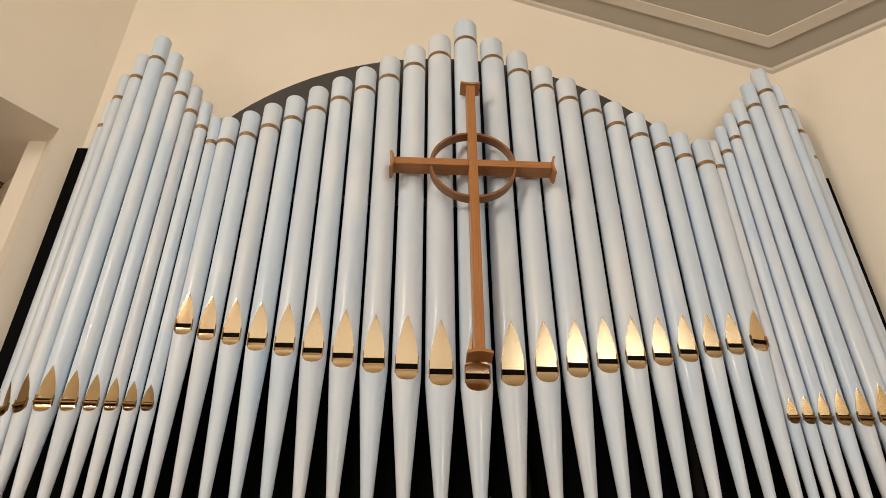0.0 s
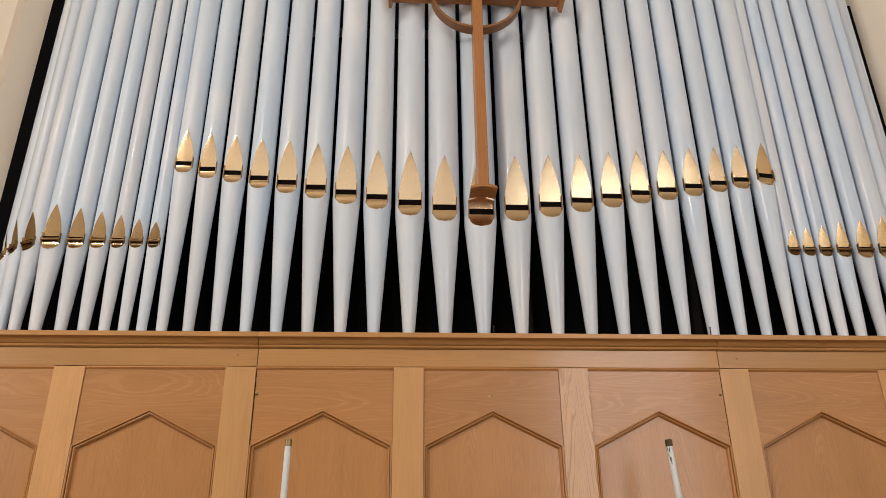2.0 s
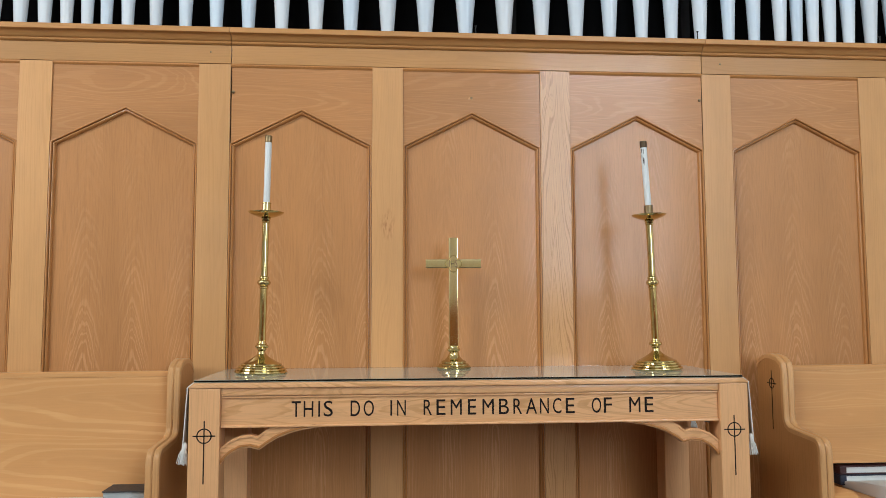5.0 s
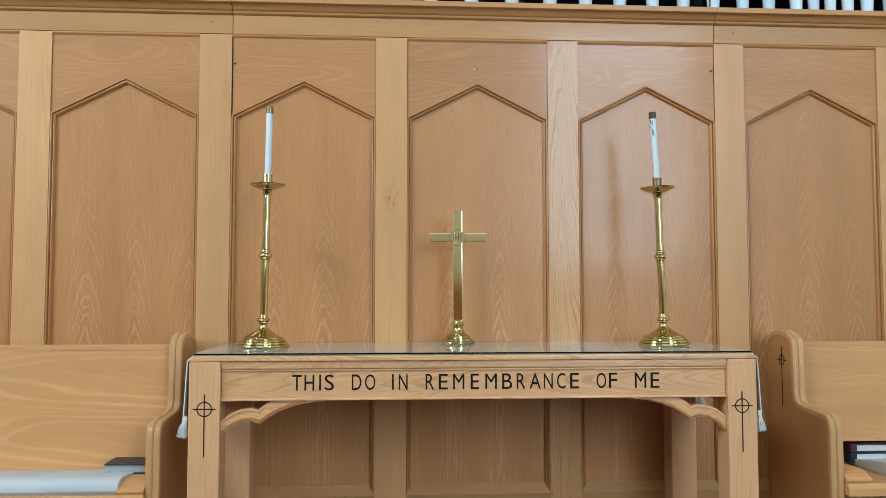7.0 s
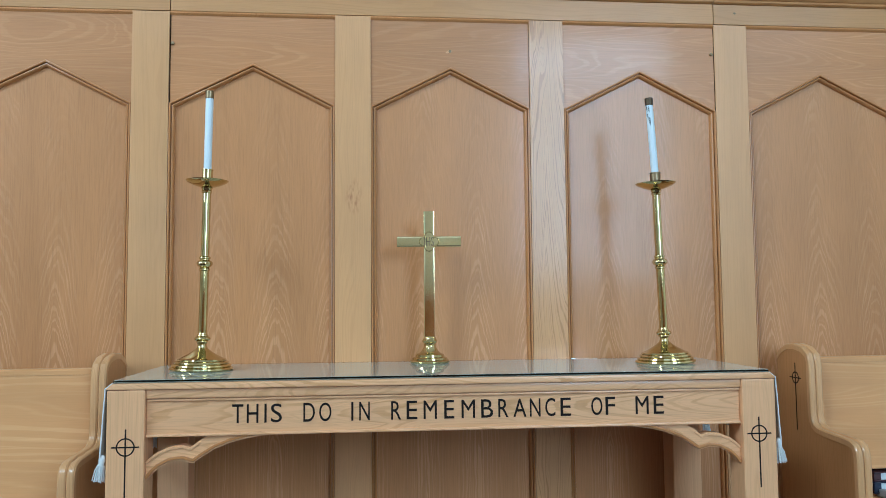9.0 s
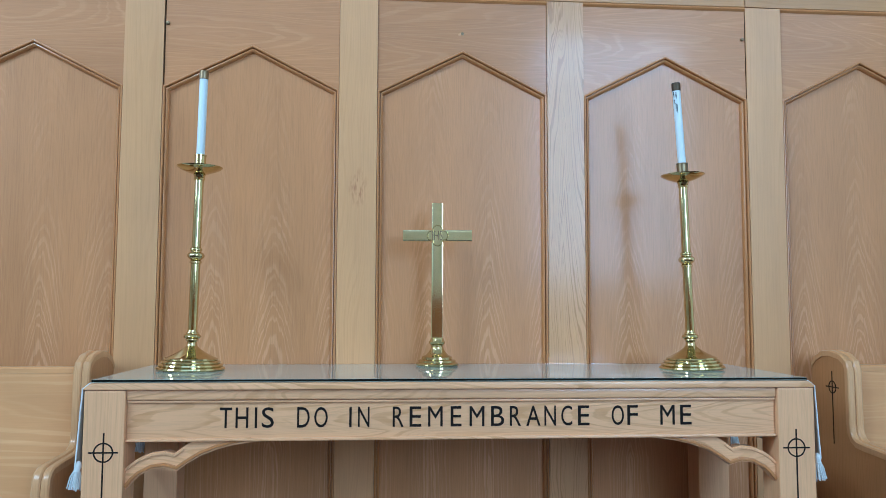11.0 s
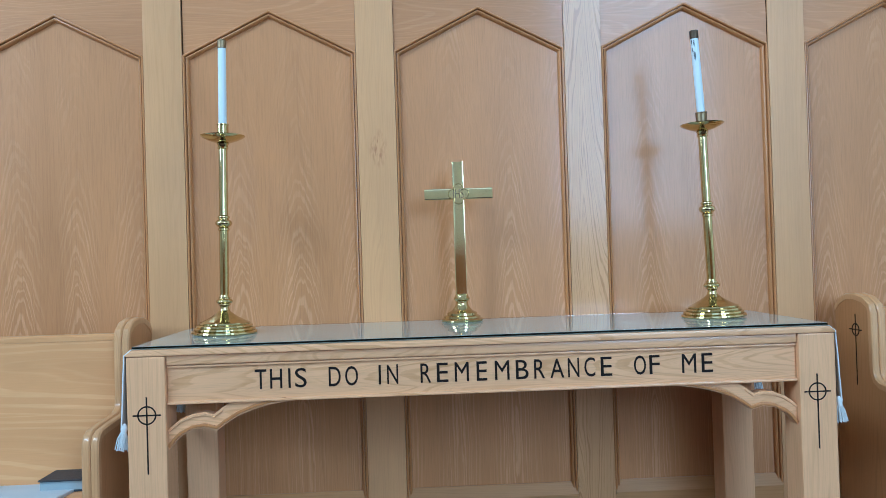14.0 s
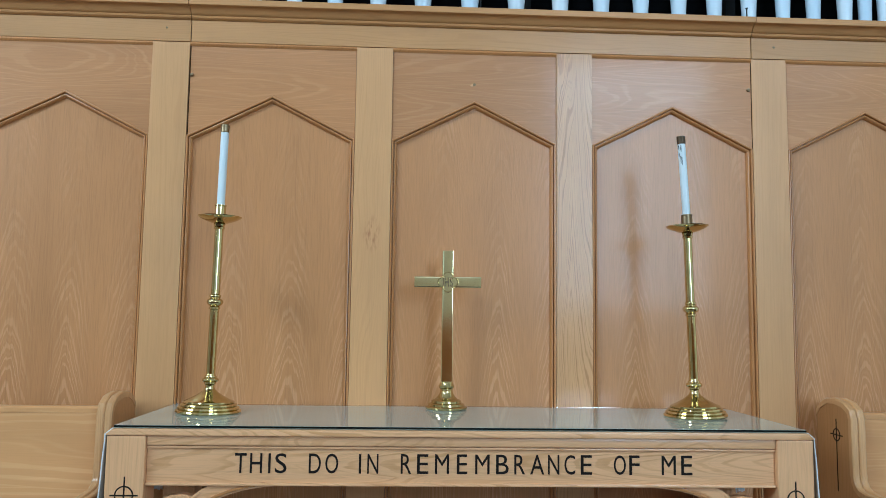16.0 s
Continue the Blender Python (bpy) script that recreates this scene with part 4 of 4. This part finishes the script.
def bracket(sign, foot_x):
    """A cusped bracket of two arcs between leg and apron."""
    low = [(0, 0.629), (0.010, 0.642), (0.022, 0.653), (0.045, 0.6645), (0.068, 0.6670), (0.089, 0.6610), (0.105, 0.6725), (0.13, 0.6875), (0.16, 0.699), (0.19, 0.7065), (0.22, 0.711), (0.25, 0.7136)]
    high = [(0, 0.668), (0.010, 0.6765), (0.022, 0.685), (0.045, 0.6945), (0.068, 0.6970), (0.084, 0.6925), (0.100, 0.7045), (0.116, 0.7136)]
    low, high = [(x * 1.2, 0.7137 - (0.7137 - z) * 1.2) for x, z in low], [(x * 1.2, 0.7137 - (0.7137 - z) * 1.2) for x, z in high]
    pts = low + high[::-1]
    bm = prism([(sign * x + foot_x - TC.x, z) for x, z in pts], 2.514 - TC.y, 2.540 - TC.y, 0.0)
    br = part("bracket", bm, wood_table_h, table)
    edge = [(sign * x + foot_x - TC.x, 2.514 - TC.y, z + 0.007) for x, z in low[:-1]]
    crest = [(sign * x + foot_x - TC.x, 2.514 - TC.y, z - 0.005) for x, z in high[:-1]]
    part("edge_moulding", sweep(edge, [(-0.0045, 0), (-0.0040, 0.0042), (-0.0010, 0.0050), (0.0022, 0.0042), (0.0034, 0)]), wood_mould, br, "dark edge moulding")
    part("edge_moulding", sweep(crest, [(-0.0028, 0), (-0.0022, 0.0030), (0.0018, 0.0030), (0.0026, 0)]), wood_table_v, br)


bracket(1, AX0)
bracket(-1, AX1)

# runner with tassels, under the glass
runner = thing("table_runner", "white linen table runner with tasselled corners", "table runner", (TC.x, TC.y, 0.8396))
drop = 0.176
half = (TX1 - TX0) / 2
prof = [(-half - 0.014, -drop), (-half - 0.0105, -drop * 0.7), (-half - 0.0075, -drop * 0.35), (-half - 0.005, -0.03), (-half - 0.0045, -0.013), (-half + 0.012, 0.0004)]
prof += [(-x, z) for x, z in reversed(prof)]
top = [(x, z + 0.0016) for x, z in reversed(prof)]
outline = prof + top
part("cloth", prism(outline, -0.228, 0.215), linen, runner, soft=False)
for k in (0, 6):
    side = prof[k:k + 6]
    rim = [(x + (0.0026 if k else -0.0026), z + 0.0010) for x, z in reversed(side)]
    part("hem", prism(side + rim, -0.2312, -0.2286), thread, runner, "white corded hem", soft=False)
for sx in (-1, 1):
    for sy in (-0.224, 0.210):
        tas = part("tassel", lathe([(0.002, 0.016), (0.006, 0.012), (0.0078, 0.004), (0.0062, -0.003), (0.0068, -0.006), (0.0040, -0.010)], 14), thread, runner, "white thread tassel", at=(sx * (half + 0.012), sy, -drop - 0.004))
        tas.rotation_euler = (0, radians(-sx * 8), 0)
        tr = random.Random(7 + sx)
        for k in range(26):
            a, e = 2.4 * k, math.sqrt((k + 0.5) / 26)
            r0, r1, bottom = 0.0055 * e, (0.0125 + tr.uniform(-0.001, 0.002)) * e, -0.040 - tr.uniform(0, 0.006)
            ca, sa = math.cos(a), math.sin(a)
            bm = bmesh.new()
            rings = [[bm.verts.new((ca * rr + 0.0013 * math.cos(q), sa * rr + 0.0013 * math.sin(q), zz)) for q in (0, 1.57, 3.14, 4.71)] for rr, zz in ((r0, -0.004), (r1 * 0.8, -0.018), (r1, bottom))]
            for p, q in zip(rings, rings[1:]):
                for n in range(4):
                    bm.faces.new((p[n], p[(n + 1) % 4], q[(n + 1) % 4], q[n]))
            bm.faces.new(rings[-1])
            part("thread", bm, thread, tas)
plate = thing("glass_plate", "clear glass plate with a dark green edge on the table", "glass top", (TC.x, TC.y, 0.8414))
gl = part("pane", box(TX0 + 0.013 - TC.x, TX1 - 0.013 - TC.x, TY0 + 0.006 - TC.y, TY1 - 0.002 - TC.y, 0, 0.0055), glass, plate, soft=False)
gl.visible_shadow = False
part("edge", box(TX0 + 0.0128 - TC.x, TX1 - 0.0128 - TC.x, TY0 + 0.0048 - TC.y, TY0 + 0.0058 - TC.y, 0.0008, 0.0050), glass_edge, plate, "dark green polished glass edge", soft=False)
DECK = 0.8470


# ---- brass on the table ----
def candlestick(x, y, lean, candle_lean, sooty):
    t = thing("candlestick", "tall polished brass altar candlestick with drip pan", "candlestick", (x, y, DECK), "altar candlesticks")
    t.rotation_euler = (0, radians(lean), 0)
    base = [(0.074, 0), (0.081, 0.001), (0.0825, 0.004), (0.0815, 0.0075), (0.0785, 0.009), (0.0765, 0.0095), (0.0775, 0.012), (0.0765, 0.0155), (0.0735, 0.017), (0.0705, 0.0173), (0.0712, 0.020), (0.070, 0.0232), (0.067, 0.0245),
            (0.0640, 0.0248), (0.0645, 0.0272), (0.063, 0.0300), (0.060, 0.0310), (0.054, 0.0335), (0.044, 0.0385), (0.033, 0.0445), (0.024, 0.0505), (0.017, 0.056), (0.0135, 0.060)]
    part("base", lathe(base, 48), brass, t)
    lower = [(0.0135, 0.0602), (0.0116, 0.066), (0.0120, 0.0705), (0.0150, 0.0735), (0.0153, 0.0755), (0.0150, 0.0770), (0.0178, 0.0782), (0.0203, 0.0805), (0.0214, 0.0835), (0.0203, 0.0865), (0.0178, 0.0885), (0.0150, 0.0897), (0.0153, 0.0915), (0.0146, 0.0935), (0.0124, 0.0948), (0.0116, 0.099), (0.0118, 0.264), (0.0145, 0.266), (0.0145, 0.270), (0.012, 0.272)]
    part("stem", lathe(lower, 32), brass, t)
    part("knop", lathe([(0.012, 0.2722), (0.0138, 0.2745), (0.0172, 0.2765), (0.0200, 0.2795), (0.0213, 0.2830), (0.0210, 0.2865), (0.0190, 0.2898), (0.0160, 0.2920), (0.0132, 0.2932), (0.0132, 0.2955), (0.0150, 0.2975), (0.0153, 0.2995), (0.0145, 0.3020), (0.0115, 0.304)], 32), brass, t)
    part("stem", lathe([(0.0115, 0.3042), (0.0112, 0.474), (0.0135, 0.476), (0.014, 0.480), (0.0125, 0.482), (0.0135, 0.485), (0.0155, 0.488), (0.014, 0.490)], 32), brass, t)
    pan = [(0.013, 0.4902), (0.022, 0.492), (0.034, 0.496), (0.048, 0.502), (0.0555, 0.507), (0.0565, 0.509), (0.055, 0.5095), (0.046, 0.505), (0.030, 0.4995), (0.0165, 0.4985)]
    part("drip_pan", lathe(pan, 48), brass, t)
    part("socket", lathe([(0.0145, 0.4988), (0.0145, 0.536), (0.0155, 0.537), (0.0155, 0.5395), (0.0125, 0.5397), (0.0115, 0.534)], 32), brass_dark if sooty else brass, t)
    # candle, a thing of its own that stands in the socket
    m = Matrix.Translation((x, y, DECK)) @ Matrix.Rotation(radians(lean), 4, "Y") @ Matrix.Translation((0, 0, 0.5345)) @ Matrix.Rotation(radians(candle_lean), 4, "Y")
    c = thing("candle", "white altar candle with a sooty drip beside its cap" if sooty else "white altar candle with a brass cap", "candle", (0, 0, 0), "altar candles")
    c.matrix_basis = m
    length = 0.204
    part("stick", lathe([(0.0100, 0), (0.0103, 0.004), (0.0103, length - 0.004), (0.0099, length)], 28), wax, c)
    part("cap", lathe([(0.0112, length - 0.004), (0.0114, length - 0.003), (0.0116, length + 0.014), (0.0118, length + 0.016), (0.0108, length + 0.0178), (0.004, length + 0.0170)], 28), brass_black if sooty else brass_dark, c, "blackened brass candle cap" if sooty else "tarnished brass candle cap")
    part("wick", lathe([(0.0016, length + 0.0172), (0.0014, length + 0.0195), (0.0008, length + 0.020)], 8), soot, c)
    if sooty:
        rnd = random.Random(4)
        for k in range(9):
            a = radians(rnd.uniform(-165, -112))
            z1 = length - 0.004 - rnd.uniform(0.0, 0.045)
            h = rnd.uniform(0.006, 0.026)
            bm = lathe([(0.0004, z1 - h), (0.0011, z1 - h * 0.6), (0.0012, z1 - 0.001), (0.0005, z1)], 8, at=(0.0101 * math.cos(a), 0.0101 * math.sin(a), 0))
            part("soot_drip", bm, soot, c, "dark run of soot")


candlestick(-0.698, 2.757, 1.0, 0.0, False)
candlestick(0.577, 2.757, -1.6, -1.7, True)

altar = thing("altar_cross", "satin brass altar cross on a stepped round foot", "cross", (-0.078, 2.885, DECK))
altar.rotation_euler = (0, 0, radians(-4))
part("foot", lathe([(0.053, 0), (0.0575, 0.002), (0.058, 0.006), (0.055, 0.009), (0.051, 0.010), (0.0505, 0.015), (0.047, 0.017), (0.042, 0.018), (0.0415, 0.024), (0.037, 0.027), (0.031, 0.029), (0.024, 0.036), (0.0185, 0.044), (0.017, 0.050), (0.0175, 0.056), (0.0215, 0.060), (0.0225, 0.064), (0.019, 0.068), (0.0175, 0.074), (0.012, 0.076)], 44), brass, altar)
def crowned(half, lo, hi):
    """A bar along z with a faintly crowned front."""
    bar = [(half, 0.005), (half, -0.0032), (half - 0.0004, -0.0043), (half - 0.0012, -0.0051), (half - 0.0022, -0.0055), (half - 0.0034, -0.0056)]
    bar += [(half * k / 4, -0.0056 - 0.0002 * (1 - (k / 4) ** 2)) for k in (3, 1.5, 0, -1.5, -3)]
    bar += [(-half + 0.0034, -0.0056), (-half + 0.0022, -0.0055), (-half + 0.0012, -0.0051), (-half + 0.0004, -0.0043), (-half, -0.0032), (-half, 0.005)]
    return prism(bar, lo, hi, axis="z")


part("upright", crowned(0.0165, 0.0755, 0.4415), brass_pale, altar)
for s in (-1, 1):
    bm = crowned(0.0155, 0.0167, 0.094)
    bmesh.ops.rotate(bm, verts=bm.verts, cent=(0, 0, 0), matrix=Matrix.Rotation(radians(90 * s), 3, "Y"))
    part("arm", bm, brass_pale, altar, at=(0, 0, 0.3525))
med = []
for k in range(72):
    a = 2 * math.pi * k / 72
    q = math.atan2(math.sin(a), math.cos(a))
    rr = 0.0
    for j in range(4):
        b = math.pi / 2 * j
        d = 0.0155 * math.cos(a - b)
        h = 0.0155 * math.sin(a - b)
        if abs(h) < 0.0135 and d > -0.001:
            rr = max(rr, d + math.sqrt(0.0135 ** 2 - h * h))
    med.append((rr * math.cos(a), rr * math.sin(a)))
part("medallion", prism(med, -0.0085, -0.0062, 0.0008), brass_pale, altar, "quatrefoil medallion with raised letters", at=(0, 0, 0.3525))
rim_path = [(x * 0.96, -0.0085, z * 0.96) for x, z in med]
part("medallion_rim", sweep(rim_path, [(-0.0016, 0), (-0.0012, 0.0018), (0.0012, 0.0018), (0.0016, 0)], True), brass, altar, at=(0, 0, 0.3525))
part("monogram", word_mesh("IHS", 0.028, 0.026, 0.0026), brass_dark, altar, "raised tarnished brass letters", at=(0, -0.0084, 0.3525 - 0.013), soft=False)


# ---- pews ----
def pew(sign, face_x, length):
    """A pew against the panelling; its end panel's face stands at face_x and the bench runs away from the table."""
    side = "pale oak pew with grey seat cushion" if sign < 0 else "pale oak pew with inlaid cross on its end"
    t = thing("pew", side, "pew", (face_x, 2.75, 0), "pews beside the table")
    # outline of the end in y and z, relative to the root
    prof = [(2.975, 0.0), (2.975, 0.845), (2.955, 0.866), (2.92, 0.881), (2.88, 0.884), (2.835, 0.877), (2.806, 0.860), (2.798, 0.838), (2.797, 0.694), (2.794, 0.674), (2.785, 0.659), (2.768, 0.650), (2.73, 0.646), (2.65, 0.642), (2.615, 0.639), (2.600, 0.632), (2.591, 0.618), (2.588, 0.597), (2.587, 0.42), (2.587, 0.0)]
    prof = [(y - 2.75, z) for y, z in prof]
    thick = 0.040
    x0, x1 = (0.0, thick) if sign > 0 else (-thick, 0.0)
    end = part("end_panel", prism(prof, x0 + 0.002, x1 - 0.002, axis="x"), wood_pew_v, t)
    # raised rim round the edge of the end
    front = prof[1:]
    for k, span in enumerate(((x0, x0 + 0.0192), None, (x0 + 0.0204, x1)) if sign > 0 else ((x0, x0 + 0.0198), None, (x0 + 0.0210, x1))):
        if span is None:
            continue
        lo, hi = span
        bm = bmesh.new()
        rows = []
        for i, (y, z) in enumerate(front):
            a = Vector(front[max(0, i - 1)])
            b = Vector(front[min(len(front) - 1, i + 1)])
            d = (b - a).normalized()
            nrm = Vector((d.y, -d.x))
            if nrm.dot(Vector((-1, 0.6))) < 0 and i > 1:
                nrm = -nrm
            if i <= 1:
                nrm = Vector((0.3, 1)).normalized() if i == 1 else Vector((0, 1))
            deep, proud = -0.012, 0.005
            quad = [(lo, deep), (lo, proud * 0.4), (lo + 0.004, proud), (hi - 0.004, proud), (hi, proud * 0.4), (hi, deep)]
            rows.append([bm.verts.new((x, y + nrm.x * o, z + nrm.y * o)) for x, o in quad])
        m = len(rows[0])
        for a, b in zip(rows, rows[1:]):
            for i in range(m):
                bm.faces.new((a[i], b[i], b[(i + 1) % m], a[(i + 1) % m]))
        bm.faces.new(rows[0][::-1]), bm.faces.new(rows[-1])
        part("edge_moulding", bm, wood_pew_rim, end, "pale rounded edge moulding")
    far = sign * length
    a, b = sorted((sign * thick, far))
    # leaning backrest
    foot_z = 0.40 if sign < 0 else 0.516
    lean = (0.83 - foot_z) * 0.06
    part("backrest", prism([(2.868 - 2.75, 0.830), (2.895 - 2.75, 0.834), (2.895 - lean - 2.75, foot_z), (2.868 - lean - 2.75, foot_z)], a, b, 0.003, axis="x"), wood_pew_h, t)
    part("top_rail", prism([(2.8665 - 2.75, 0.8305), (2.8672 - 2.75, 0.843), (2.872 - 2.75, 0.8475), (2.897 - 2.75, 0.8475), (2.902 - 2.75, 0.843), (2.902 - 2.75, 0.8345)], a, b, 0.003, axis="x"), wood_pew_h, t)
    part("seat", prism([(2.558 - 2.75, 0.410), (2.560 - 2.75, 0.432), (2.572 - 2.75, 0.445), (2.86 - 2.75, 0.434), (2.86 - 2.75, 0.408)], a, b, 0.003, axis="x"), wood_pew_h, t)
    e0, e1 = sorted((sign * thick, sign * (thick + 0.080)))
    cleat = [(2.83 - 2.75, 0.436), (2.83 - 2.75, 0.468), (2.62 - 2.75, 0.478), (2.580 - 2.75, 0.464), (2.568 - 2.75, 0.454), (2.572 - 2.75, 0.4455)]
    part("seat_cleat", prism(cleat, e0, e1, 0.003, axis="x"), wood_pew_h, t)
    if sign > 0:
        bm = cross_inlay(None, 0.0165, 0.031, 0.044, 0.155, 0.003)
        bmesh.ops.rotate(bm, verts=bm.verts, cent=(0, 0, 0), matrix=Matrix.Rotation(radians(-90), 3, "Z"))
        part("cross_inlay", bm, ink, end, "black inlaid ringed cross", at=(x0 + 0.0018, 2.872 - 2.75, 0.787))
    return t


pew(-1, -0.955, 1.5)
pew(1, 1.022, 1.5)
for cx0, cx1 in ((-2.42, -1.066), (1.250, 2.48)):
    cush = thing("seat_cushion", "pale grey fabric seat cushion on the pew", "cushion", ((cx0 + cx1) / 2, 2.715, 0.4456), "pew cushions")
    part("pad", prism([(-0.130, -0.002), (-0.140, 0.010), (-0.141, 0.022), (-0.136, 0.033), (-0.124, 0.041), (-0.10, 0.044), (0.02, 0.030), (0.13, 0.012), (0.138, 0.006), (0.138, -0.010)], -(cx1 - cx0) / 2, (cx1 - cx0) / 2, 0.004, axis="x"), cushion_cloth, cush)


def book(x, y, z, w, d, h, turn, cover, label, leaves=None):
    t = thing("hymn_book", label, "book", (x, y, z), "books on the pews")
    t.rotation_euler = (0, 0, radians(turn))
    c = 0.004
    part("page_block", box(-w / 2 + 0.003, w / 2 - 0.024, -d / 2 + 0.005, d / 2 - 0.005, c, h - c, 0.0), leaves or paper, t, "pale page block", soft=False)
    part("cover", box(-w / 2, w / 2, -d / 2, d / 2, 0, c, 0.001), cover, t, "back cover")
    part("cover", box(-w / 2, w / 2, -d / 2, d / 2, h - c, h, 0.001), cover, t, "front cover")
    part("spine", box(w / 2 - 0.006, w / 2 + 0.001, -d / 2, d / 2, c + 0.0005, h - c - 0.0005, 0.001), cover, t)
    # Strip in the cover's colour between the spine and the page block.
    part("joint_cloth", box(w / 2 - 0.0235, w / 2 - 0.0065, -d / 2 + 0.003, d / 2 - 0.003, c + 0.0005, h - c - 0.0005, 0.001), cover, t)
    return t


book(-1.078, 2.752, 0.4745, 0.150, 0.100, 0.030, 0, book_black, "black hymn book lying on the pew cushion", paper_shaded)
book(1.353, 2.900, 0.4455, 0.236, 0.130, 0.034, 180, book_navy, "dark navy hymn book lying under the pew's backrest")
book(1.357, 2.902, 0.4800, 0.238, 0.126, 0.028, 180, book_maroon, "dark red hymn book on top of another")
